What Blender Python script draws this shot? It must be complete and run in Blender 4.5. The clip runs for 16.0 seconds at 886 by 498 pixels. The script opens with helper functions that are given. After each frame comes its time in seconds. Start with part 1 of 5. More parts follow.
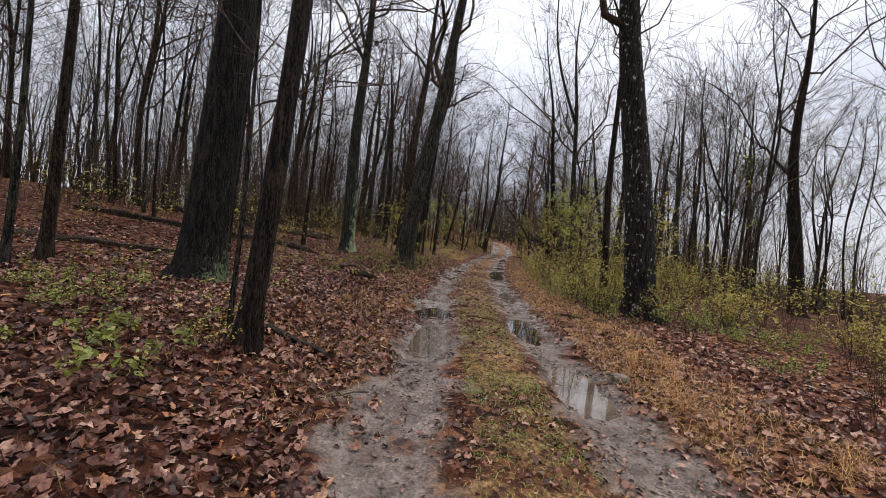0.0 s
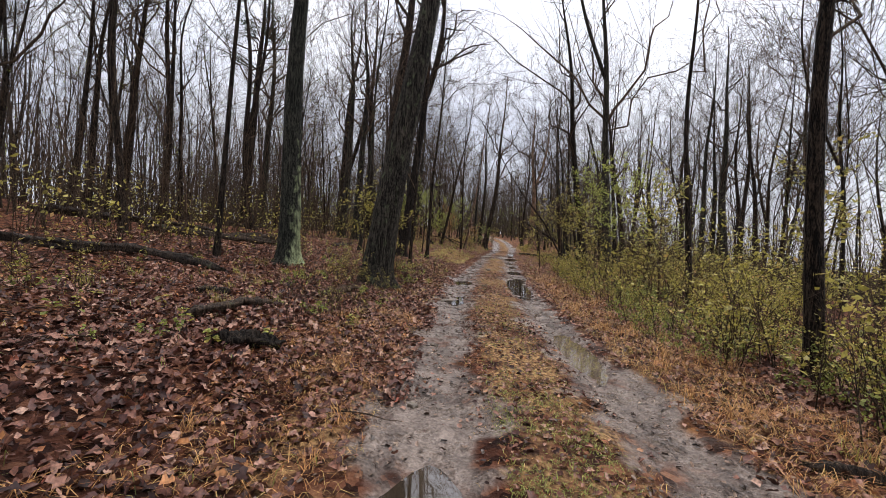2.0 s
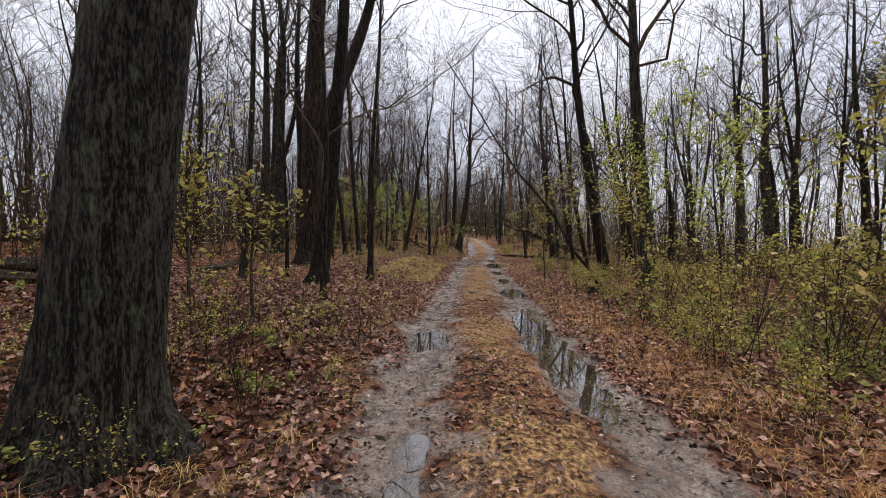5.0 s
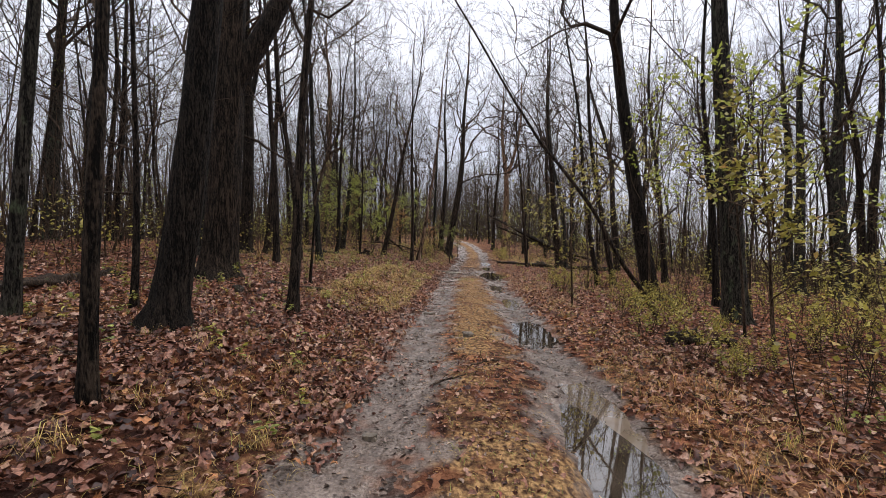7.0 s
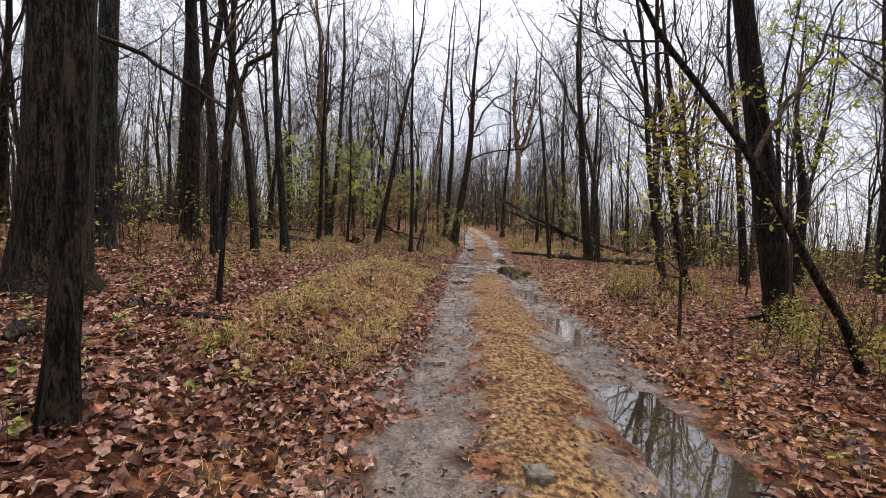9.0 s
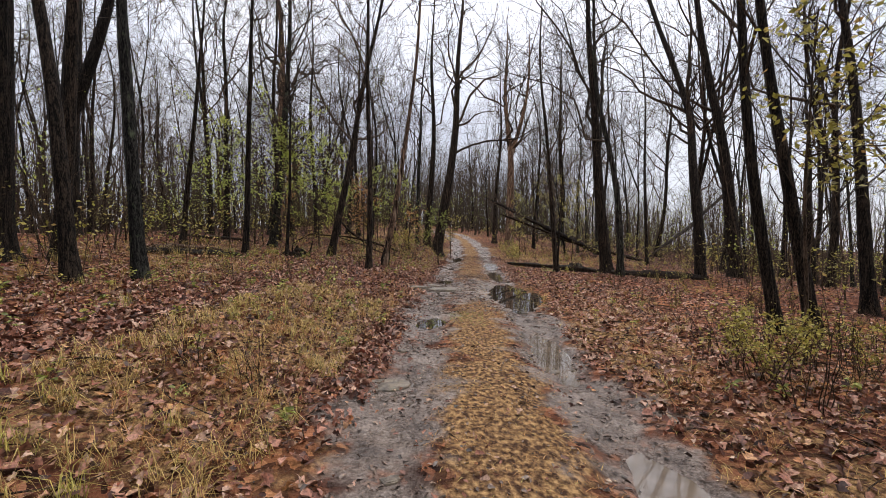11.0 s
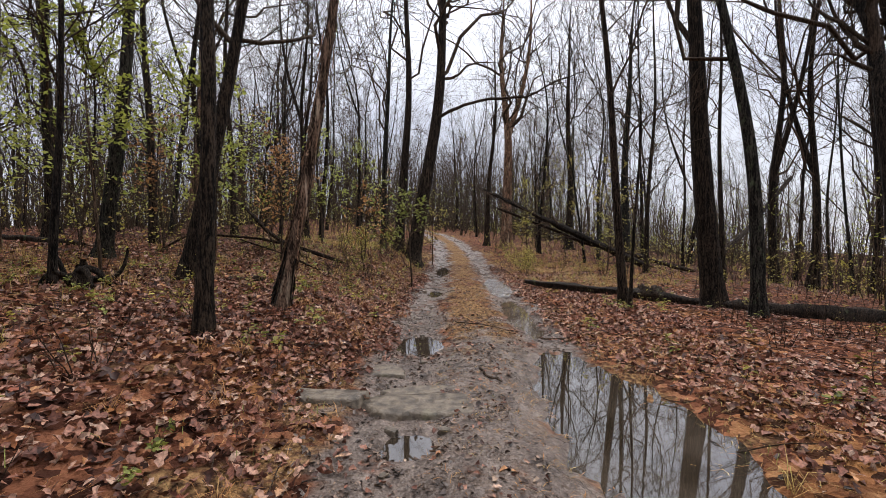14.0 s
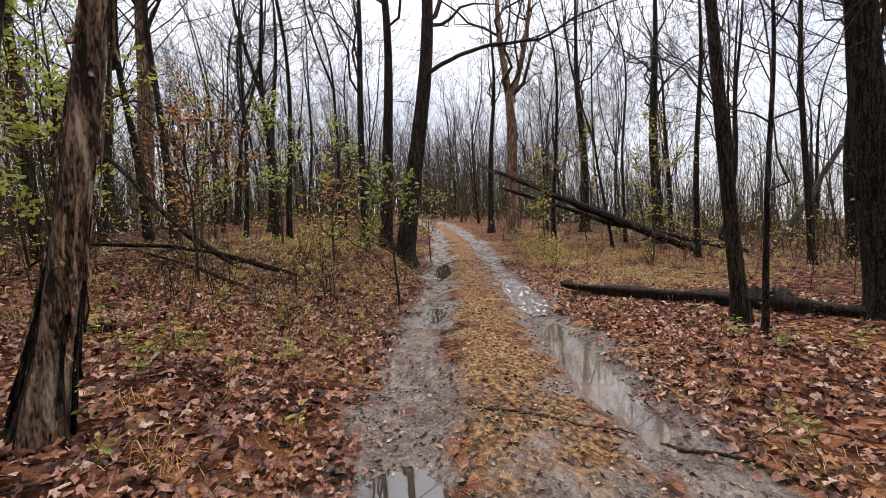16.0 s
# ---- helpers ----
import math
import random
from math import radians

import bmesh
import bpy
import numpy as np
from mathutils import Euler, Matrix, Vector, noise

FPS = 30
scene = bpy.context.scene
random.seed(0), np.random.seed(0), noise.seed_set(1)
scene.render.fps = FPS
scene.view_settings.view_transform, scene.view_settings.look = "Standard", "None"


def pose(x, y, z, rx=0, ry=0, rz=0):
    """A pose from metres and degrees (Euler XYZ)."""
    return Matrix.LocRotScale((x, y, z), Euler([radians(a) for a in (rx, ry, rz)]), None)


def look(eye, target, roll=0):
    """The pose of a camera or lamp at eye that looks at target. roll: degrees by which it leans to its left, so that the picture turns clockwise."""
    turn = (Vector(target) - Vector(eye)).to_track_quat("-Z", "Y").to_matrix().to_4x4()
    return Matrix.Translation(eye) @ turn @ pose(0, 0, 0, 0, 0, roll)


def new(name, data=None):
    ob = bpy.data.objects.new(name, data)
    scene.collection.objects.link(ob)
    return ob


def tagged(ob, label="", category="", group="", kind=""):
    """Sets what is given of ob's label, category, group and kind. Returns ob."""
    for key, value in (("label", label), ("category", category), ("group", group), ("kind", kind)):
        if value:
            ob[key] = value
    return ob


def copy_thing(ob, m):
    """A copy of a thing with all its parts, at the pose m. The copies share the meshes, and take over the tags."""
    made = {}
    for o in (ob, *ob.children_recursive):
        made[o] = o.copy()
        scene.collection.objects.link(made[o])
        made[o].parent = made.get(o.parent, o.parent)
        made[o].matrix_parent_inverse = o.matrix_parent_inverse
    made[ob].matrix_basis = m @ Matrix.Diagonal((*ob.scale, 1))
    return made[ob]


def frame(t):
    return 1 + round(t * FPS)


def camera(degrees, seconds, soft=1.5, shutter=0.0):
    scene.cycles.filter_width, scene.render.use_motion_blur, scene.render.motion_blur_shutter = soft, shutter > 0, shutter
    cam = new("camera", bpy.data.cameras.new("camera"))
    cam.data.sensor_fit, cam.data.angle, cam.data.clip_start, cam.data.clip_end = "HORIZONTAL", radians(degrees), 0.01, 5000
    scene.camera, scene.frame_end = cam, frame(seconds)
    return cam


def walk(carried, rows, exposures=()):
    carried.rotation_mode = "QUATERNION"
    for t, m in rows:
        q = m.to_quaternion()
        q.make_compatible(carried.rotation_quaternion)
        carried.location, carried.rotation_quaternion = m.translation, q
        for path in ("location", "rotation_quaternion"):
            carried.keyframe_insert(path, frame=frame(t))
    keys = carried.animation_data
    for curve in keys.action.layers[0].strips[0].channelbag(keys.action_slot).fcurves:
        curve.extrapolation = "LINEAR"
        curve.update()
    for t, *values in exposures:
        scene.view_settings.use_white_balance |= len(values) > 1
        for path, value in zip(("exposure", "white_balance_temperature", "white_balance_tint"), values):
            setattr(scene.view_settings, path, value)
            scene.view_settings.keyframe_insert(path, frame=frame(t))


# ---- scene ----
cam = camera(90.0, 16.0, soft=0.75)
PATH = [
    (0, (0.148, 0.249, 1.387), (0.128, 2.249, 1.339), 5.0),
    (0.5, (0.111, 1.806, 1.375), (0.085, 3.805, 1.326), 4.3),
    (1, (0.103, 3.407, 1.393), (0.096, 5.406, 1.346), 4.0),
    (1.5, (0.068, 4.958, 1.41), (0.064, 6.958, 1.371), 2.6),
    (2, (0.01, 6.529, 1.409), (0.016, 8.528, 1.349), 2.7),
    (2.5, (-0.039, 7.935, 1.413), (-0.02, 9.934, 1.346), 1.6),
    (3, (0.011, 9.215, 1.418), (0.052, 11.213, 1.34), 0.7),
    (3.5, (0.132, 10.542, 1.439), (0.206, 12.54, 1.376), 0.0),
    (4, (0.22, 11.726, 1.442), (0.322, 13.723, 1.378), -0.1),
    (4.5, (0.367, 12.784, 1.454), (0.492, 14.779, 1.397), -0.8),
    (7, (1.028, 18.577, 1.495), (1.206, 20.568, 1.455), 0.6),
    (7.5, (1.063, 19.709, 1.48), (1.235, 21.7, 1.394), 0.9),
    (8, (1.046, 20.751, 1.451), (1.208, 22.74, 1.319), 1.2),
    (8.5, (1.194, 21.879, 1.481), (1.338, 23.868, 1.339), 1.4),
    (9, (1.236, 22.831, 1.492), (1.404, 24.821, 1.388), 1.1),
    (11.5, (2.368, 28.986, 1.448), (2.588, 30.973, 1.373), 0.1),
    (12, (2.484, 30.444, 1.44), (2.725, 32.428, 1.357), -0.0),
    (12.5, (2.662, 31.779, 1.447), (2.923, 33.76, 1.373), 0.3),
    (13, (2.776, 33.015, 1.456), (3.055, 34.995, 1.398), 0.3),
    (13.5, (2.956, 34.111, 1.447), (3.241, 36.09, 1.384), 0.3),
    (14, (3.071, 35.081, 1.441), (3.361, 37.059, 1.366), 0.5),
    (14.5, (3.204, 35.924, 1.451), (3.51, 37.9, 1.384), 0.3),
    (15, (3.328, 36.876, 1.427), (3.64, 38.85, 1.336), -0.2),
    (15.5, (3.438, 37.881, 1.418), (3.742, 39.85, 1.24), -1.1),
    (16, (3.592, 38.657, 1.471), (3.882, 40.632, 1.34), -2.7),
]
walk(cam, [(t, look(eye, target, roll)) for t, eye, target, roll in PATH],
     exposures=[(0, 0.2), (1.5, 0.45), (2.5, 0.45), (3.5, 0.38), (4.5, 0.34), (7.5, 0.48), (9, 0.68), (12.5, 0.34), (14, 0.42), (15, 0.5), (16, 0.66)])

# ---- daylight: a bright overcast sky, a wide weak sun ahead to the right ----
world = bpy.data.worlds.new("overcast_sky")
scene.world = world
world.use_nodes = True
wn, wl = world.node_tree.nodes, world.node_tree.links
wn.clear()
sky = wn.new("ShaderNodeTexSky")
sky.sky_type, sky.sun_disc = "NISHITA", False
sky.sun_elevation, sky.sun_rotation = radians(60), radians(35)
clear = wn.new("ShaderNodeBackground")
clear.inputs["Strength"].default_value = 0.1
wl.new(sky.outputs["Color"], clear.inputs["Color"])
way = wn.new("ShaderNodeTexCoord")
clouds = wn.new("ShaderNodeTexNoise")
clouds.inputs["Scale"].default_value, clouds.inputs["Detail"].default_value = 2.2, 5
wl.new(way.outputs["Generated"], clouds.inputs["Vector"])
tone = wn.new("ShaderNodeValToRGB")
tone.color_ramp.elements[0].position, tone.color_ramp.elements[0].color = 0.35, (0.70, 0.72, 0.83, 1)
tone.color_ramp.elements[1].position, tone.color_ramp.elements[1].color = 0.62, (0.86, 0.865, 0.935, 1)
wl.new(clouds.outputs["Fac"], tone.inputs["Fac"])
cover = wn.new("ShaderNodeBackground")
wl.new(tone.outputs["Color"], cover.inputs["Color"])
# An overcast sky grows brighter towards the zenith.
split = wn.new("ShaderNodeSeparateXYZ")
wl.new(way.outputs["Generated"], split.inputs[0])
zenith = wn.new("ShaderNodeMapRange")
zenith.inputs["From Min"].default_value, zenith.inputs["From Max"].default_value = 0.25, 1.0
zenith.inputs["To Min"].default_value, zenith.inputs["To Max"].default_value = 0.88, 2.7
wl.new(split.outputs["Z"], zenith.inputs["Value"])
wl.new(zenith.outputs[0], cover.inputs["Strength"])
both = wn.new("ShaderNodeMixShader")
both.inputs[0].default_value = 0.88
wl.new(clear.outputs[0], both.inputs[1])
wl.new(cover.outputs[0], both.inputs[2])
wo = wn.new("ShaderNodeOutputWorld")
wl.new(both.outputs[0], wo.inputs["Surface"])

sun = new("sun", bpy.data.lights.new("sun", "SUN"))
sun.data.energy, sun.data.angle, sun.data.color = 1.5, radians(40), (1.0, 0.95, 0.88)
sun.matrix_world = look((28, 40, 85), (0, 0, 0))


# ---- materials ----
def shader(name, rough=0.8, spec=0.5):
    m = bpy.data.materials.new(name)
    m.use_nodes = True
    b = m.node_tree.nodes["Principled BSDF"]
    b.inputs["Roughness"].default_value, b.inputs["Specular IOR Level"].default_value = rough, spec
    return m, m.node_tree.nodes, m.node_tree.links, b


def ramp(nt, stops):
    n = nt.new("ShaderNodeValToRGB")
    e = n.color_ramp.elements
    while len(e) < len(stops):
        e.new(0.5)
    for s, (p, c) in zip(e, stops):
        s.position, s.color = p, (*c, 1)
    return n


def noise_node(nt, nl, scale, detail=4, stretch=(1, 1, 1), source="Object"):
    tc, mp, n = nt.new("ShaderNodeTexCoord"), nt.new("ShaderNodeMapping"), nt.new("ShaderNodeTexNoise")
    mp.inputs["Scale"].default_value = stretch
    n.inputs["Scale"].default_value, n.inputs["Detail"].default_value = scale, detail
    nl.new(tc.outputs[source], mp.inputs["Vector"])
    nl.new(mp.outputs[0], n.inputs["Vector"])
    return n


def mix_col(nt, nl, fac, a, b, mode="MIX"):
    m = nt.new("ShaderNodeMix")
    m.data_type, m.blend_type = "RGBA", mode
    for v, k in ((fac, 0), (a, 6), (b, 7)):
        if hasattr(v, "links"):
            nl.new(v, m.inputs[k])
        elif isinstance(v, tuple):
            m.inputs[k].default_value = (*v, 1)
        else:
            m.inputs[k].default_value = v
    return m.outputs[2]


def math_node(nt, nl, op, a, b):
    m = nt.new("ShaderNodeMath")
    m.operation = op
    for v, k in ((a, 0), (b, 1)):
        if hasattr(v, "links"):
            nl.new(v, m.inputs[k])
        else:
            m.inputs[k].default_value = v
    return m.outputs[0]


def bump(nt, nl, b, height, strength, dist):
    n = nt.new("ShaderNodeBump")
    n.inputs["Strength"].default_value, n.inputs["Distance"].default_value = strength, dist
    nl.new(height, n.inputs["Height"])
    nl.new(n.outputs[0], b.inputs["Normal"])


def bark(name, dark, mid, patch=None, patch_at=0.6, patch_scale=3.0, rough=0.85, edge=0.06, foot=0.0, grain=0.6, flank=0.7):
    """Furrowed bark: long vertical ridges, large stains, and patches of lichen or moss where given."""
    m, nt, nl, b = shader(name, rough, 0.12)
    ridge = noise_node(nt, nl, 26, 8, (1, 1, 0.13))
    ridge.inputs["Roughness"].default_value, ridge.inputs["Distortion"].default_value = 0.62, 0.8
    stain = noise_node(nt, nl, 1.7, 3)
    plate = noise_node(nt, nl, 75, 5, (1, 1, 0.3))
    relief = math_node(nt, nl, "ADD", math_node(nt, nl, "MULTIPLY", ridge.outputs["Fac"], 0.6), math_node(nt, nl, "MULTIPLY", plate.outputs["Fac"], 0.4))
    # Colour follows the relief: near black in furrows, lighter on ridges.
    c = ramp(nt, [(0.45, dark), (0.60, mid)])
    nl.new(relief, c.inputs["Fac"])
    shade = ramp(nt, [(0.3, (0.72, 0.74, 0.74)), (0.7, (1.15, 1.12, 1.1))])
    nl.new(stain.outputs["Fac"], shade.inputs["Fac"])
    col = mix_col(nt, nl, 1.0, c.outputs[0], shade.outputs[0], "MULTIPLY")
    info = nt.new("ShaderNodeObjectInfo")
    vary = ramp(nt, [(0.0, (0.7, 0.72, 0.75)), (1.0, (1.35, 1.25, 1.15))])
    nl.new(info.outputs["Random"], vary.inputs["Fac"])
    col = mix_col(nt, nl, 1.0, col, vary.outputs[0], "MULTIPLY")
    if patch:
        spots = noise_node(nt, nl, patch_scale, 5, (1, 1, grain))
        where = ramp(nt, [(patch_at, (0, 0, 0)), (patch_at + edge, (1, 1, 1))])
        grown = spots.outputs["Fac"]
        if foot:
            # Moss keeps to the damp foot and one side of the trunk.
            tc, sp = nt.new("ShaderNodeTexCoord"), nt.new("ShaderNodeSeparateXYZ")
            nl.new(tc.outputs["Object"], sp.inputs[0])
            side = math_node(nt, nl, "MULTIPLY", math_node(nt, nl, "SUBTRACT", sp.outputs[0], 0.1), flank)
            grown = math_node(nt, nl, "ADD", grown, math_node(nt, nl, "SUBTRACT", side, math_node(nt, nl, "MULTIPLY", sp.outputs[2], foot)))
        nl.new(grown, where.inputs["Fac"])
        # Furrow shade put into the patch colour, so the relief shows through it.
        furrow_shade = ramp(nt, [(0.42, (0.35, 0.36, 0.35)), (0.56, (1.1, 1.1, 1.1))])
        nl.new(relief, furrow_shade.inputs["Fac"])
        col = mix_col(nt, nl, where.outputs[0], col, mix_col(nt, nl, 1.0, patch, furrow_shade.outputs[0], "MULTIPLY"))
    nl.new(col, b.inputs["Base Color"])
    bump(nt, nl, b, relief, 1.0, 0.06)
    return m


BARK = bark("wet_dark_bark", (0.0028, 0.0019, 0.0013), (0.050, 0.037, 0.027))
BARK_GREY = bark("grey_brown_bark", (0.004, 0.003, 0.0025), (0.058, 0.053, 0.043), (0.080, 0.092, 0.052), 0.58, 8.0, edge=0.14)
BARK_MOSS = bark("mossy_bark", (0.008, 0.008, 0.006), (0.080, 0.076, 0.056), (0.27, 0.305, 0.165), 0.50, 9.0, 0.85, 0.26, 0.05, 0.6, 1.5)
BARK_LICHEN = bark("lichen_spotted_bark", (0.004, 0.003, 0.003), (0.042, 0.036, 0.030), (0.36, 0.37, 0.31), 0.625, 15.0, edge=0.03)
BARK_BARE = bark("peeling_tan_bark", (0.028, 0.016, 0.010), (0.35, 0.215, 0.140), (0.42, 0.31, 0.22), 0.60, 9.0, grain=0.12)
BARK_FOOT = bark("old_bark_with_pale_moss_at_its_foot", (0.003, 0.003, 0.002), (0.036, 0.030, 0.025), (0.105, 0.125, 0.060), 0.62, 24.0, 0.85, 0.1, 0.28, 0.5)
TWIG = bark("twig_bark", (0.026, 0.018, 0.012), (0.118, 0.081, 0.055))
# Grey-brown bark of the far woods, lightened: distance haze put into the colour.
STEMS = bark("hazed_grey_brown_stems", (0.036, 0.027, 0.019), (0.155, 0.114, 0.080))
ROT = bark("rotten_log_bark", (0.012, 0.009, 0.007), (0.070, 0.050, 0.036), (0.09, 0.10, 0.055), 0.64, 3.0, 0.65)


def leaf_material(name, stops, rough=0.45, spec=0.4, through_light=0.0, dried_lit=None):
    m, nt, nl, b = shader(name, rough, spec)
    g = nt.new("ShaderNodeNewGeometry")
    c = ramp(nt, stops)
    nl.new(g.outputs["Random Per Island"], c.inputs["Fac"])
    leaf_col = c.outputs[0]
    if dried_lit:
        # Drier, paler leaves among wet ones; the woods' light and shade is blended in too.
        dry_tone, pale = nt.new("ShaderNodeAttribute"), ramp(nt, dried_lit)
        dry_tone.attribute_name = "dry"
        nl.new(g.outputs["Random Per Island"], pale.inputs["Fac"])
        leaf_col = mix_col(nt, nl, dry_tone.outputs["Fac"], leaf_col, pale.outputs[0])
    mottle = noise_node(nt, nl, 55, 5)
    f = ramp(nt, [(0.35, (0.5, 0.5, 0.5)), (0.65, (1.35, 1.35, 1.35))])
    nl.new(mottle.outputs["Fac"], f.inputs["Fac"])
    nl.new(mix_col(nt, nl, 1.0, leaf_col, f.outputs[0], "MULTIPLY"), b.inputs["Base Color"])
    b.inputs["Subsurface Weight"].default_value = 0.0
    if through_light:
        t, a = nt.new("ShaderNodeBsdfTranslucent"), nt.new("ShaderNodeMixShader")
        nl.new(c.outputs[0], t.inputs["Color"])
        a.inputs[0].default_value = through_light
        nl.new(b.outputs[0], a.inputs[1])
        nl.new(t.outputs[0], a.inputs[2])
        nl.new(a.outputs[0], nt["Material Output"].inputs["Surface"])
    return m


LITTER = leaf_material("wet_fallen_leaves", [(0.0, (0.020, 0.008, 0.006)), (0.2, (0.054, 0.021, 0.016)), (0.5, (0.122, 0.049, 0.032)), (0.71, (0.201, 0.089, 0.058)),
                                             (0.84, (0.273, 0.141, 0.096)), (0.93, (0.350, 0.213, 0.150)), (0.97, (0.345, 0.150, 0.051)), (1.0, (0.172, 0.043, 0.027))], 0.5, 0.24,
                       dried_lit=[(0.0, (0.038, 0.018, 0.013)), (0.2, (0.110, 0.045, 0.029)), (0.4, (0.234, 0.094, 0.059)), (0.6, (0.341, 0.153, 0.097)),
                              (0.77, (0.398, 0.220, 0.146)), (0.89, (0.479, 0.327, 0.237)), (0.95, (0.413, 0.191, 0.062)), (1.0, (0.212, 0.057, 0.036))])
CHAFF = leaf_material("trodden_leaf_scraps", [(0.0, (0.030, 0.020, 0.015)), (0.35, (0.085, 0.055, 0.040)), (0.7, (0.150, 0.100, 0.072)), (0.9, (0.23, 0.145, 0.095)), (1.0, (0.34, 0.24, 0.16))], 0.4, 0.4)
STRAW = leaf_material("dry_straw_grass", [(0.0, (0.20, 0.115, 0.04)), (0.5, (0.43, 0.285, 0.090)), (0.85, (0.56, 0.40, 0.14)), (1.0, (0.34, 0.31, 0.075))], 0.6, 0.3, 0.25)
FERN = leaf_material("dead_orange_fern", [(0.0, (0.20, 0.085, 0.028)), (0.6, (0.43, 0.21, 0.068)), (1.0, (0.52, 0.31, 0.12))], 0.65, 0.3, 0.2)
GREEN = leaf_material("spring_leaves", [(0.0, (0.15, 0.125, 0.026)), (0.5, (0.32, 0.275, 0.055)), (0.82, (0.50, 0.44, 0.10)), (1.0, (0.42, 0.24, 0.08))], 0.5, 0.4, 0.45)
FRESH = leaf_material("fresh_green_leaves", [(0.0, (0.11, 0.125, 0.025)), (0.7, (0.25, 0.275, 0.055)), (1.0, (0.38, 0.39, 0.10))], 0.5, 0.4, 0.4)
SPRING = leaf_material("bright_sapling_leaves", [(0.0, (0.22, 0.24, 0.04)), (0.6, (0.36, 0.40, 0.07)), (1.0, (0.50, 0.50, 0.12))], 0.45, 0.4, 0.5)
NEEDLE = leaf_material("pine_needles", [(0.0, (0.02, 0.03, 0.015)), (1.0, (0.05, 0.065, 0.03))], 0.6, 0.3)


def ground_material():
    """Leaf mould and litter off the road, wet grey mud in the ruts, matted straw on the strip between them."""
    m, nt, nl, b = shader("forest_floor", 0.6, 0.3)
    mud = nt.new("ShaderNodeAttribute")
    mud.attribute_name = "mud"
    straw = nt.new("ShaderNodeAttribute")
    straw.attribute_name = "straw"
    cell = nt.new("ShaderNodeTexVoronoi")
    cell.inputs["Scale"].default_value = 14
    tc = nt.new("ShaderNodeTexCoord")
    warp = noise_node(nt, nl, 9, 3)
    nl.new(mix_col(nt, nl, 0.06, tc.outputs["Object"], warp.outputs["Color"]), cell.inputs["Vector"])
    sep = nt.new("ShaderNodeSeparateColor")
    nl.new(cell.outputs["Color"], sep.inputs[0])
    leaf = ramp(nt, [(0.0, (0.026, 0.011, 0.008)), (0.35, (0.090, 0.036, 0.022)), (0.65, (0.190, 0.078, 0.044)), (0.88, (0.32, 0.142, 0.078)), (1.0, (0.42, 0.21, 0.12))])
    nl.new(sep.outputs[0], leaf.inputs["Fac"])
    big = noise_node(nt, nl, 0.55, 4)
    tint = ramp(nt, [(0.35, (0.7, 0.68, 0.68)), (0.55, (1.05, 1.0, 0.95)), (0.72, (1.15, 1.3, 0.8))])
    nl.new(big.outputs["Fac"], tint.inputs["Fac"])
    dry_tone = nt.new("ShaderNodeAttribute")
    dry_tone.attribute_name = "dry"
    # Wet ground is darker; shade between and under the leaves is coloured in as well.
    wet_shade = mix_col(nt, nl, dry_tone.outputs["Fac"], (0.45, 0.43, 0.44), (1.0, 0.95, 0.90))
    floor_col = mix_col(nt, nl, 1.0, mix_col(nt, nl, 1.0, leaf.outputs[0], tint.outputs[0], "MULTIPLY"), wet_shade, "MULTIPLY")
    grit = noise_node(nt, nl, 45, 6)
    fibre = noise_node(nt, nl, 26, 6, (1, 0.7, 1))
    straw_col = ramp(nt, [(0.38, (0.060, 0.031, 0.018)), (0.52, (0.215, 0.122, 0.056)), (0.64, (0.41, 0.250, 0.110))])
    nl.new(fibre.outputs["Fac"], straw_col.inputs["Fac"])
    mud_col = ramp(nt, [(0.38, (0.046, 0.033, 0.026)), (0.5, (0.145, 0.110, 0.089)), (0.63, (0.280, 0.222, 0.182))])
    blot = noise_node(nt, nl, 3.5, 6)
    clod_tone = noise_node(nt, nl, 4.5, 9, (1, 0.5, 1))
    clod_tone.inputs["Roughness"].default_value = 0.7
    blend = math_node(nt, nl, "ADD", math_node(nt, nl, "MULTIPLY", grit.outputs["Fac"], 0.4), math_node(nt, nl, "MULTIPLY", clod_tone.outputs["Fac"], 0.6))
    nl.new(blend, mud_col.inputs["Fac"])
    clod = noise_node(nt, nl, 11, 7)
    edge = noise_node(nt, nl, 2.6, 9)
    ragged = math_node(nt, nl, "SUBTRACT", edge.outputs["Fac"], 0.5)

    def mask(attr):
        n = nt.new("ShaderNodeMapRange")
        n.interpolation_type = "SMOOTHSTEP"
        n.inputs["From Min"].default_value, n.inputs["From Max"].default_value = 0.26, 0.72
        nl.new(math_node(nt, nl, "ADD", attr.outputs["Fac"], math_node(nt, nl, "MULTIPLY", ragged, 1.5)), n.inputs["Value"])
        return n.outputs[0]

    ms, mm = mask(straw), mask(mud)
    col = mix_col(nt, nl, ms, floor_col, straw_col.outputs[0])
    col = mix_col(nt, nl, mm, col, mud_col.outputs[0])
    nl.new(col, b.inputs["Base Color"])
    wet = ramp(nt, [(0.40, (0.14, 0.14, 0.14)), (0.60, (0.52, 0.52, 0.52))])
    nl.new(blot.outputs["Fac"], wet.inputs["Fac"])
    nl.new(mix_col(nt, nl, mm, (0.85, 0.85, 0.85), wet.outputs[0]), b.inputs["Roughness"])
    nl.new(mix_col(nt, nl, mm, (0.08, 0.08, 0.08), (0.32, 0.32, 0.32)), b.inputs["Specular IOR Level"])
    dry = math_node(nt, nl, "SUBTRACT", 1.0, math_node(nt, nl, "MULTIPLY", mm, 0.75))
    fine = math_node(nt, nl, "MULTIPLY", dry, math_node(nt, nl, "ADD", math_node(nt, nl, "MULTIPLY", cell.outputs["Distance"], 0.6), grit.outputs["Fac"]))
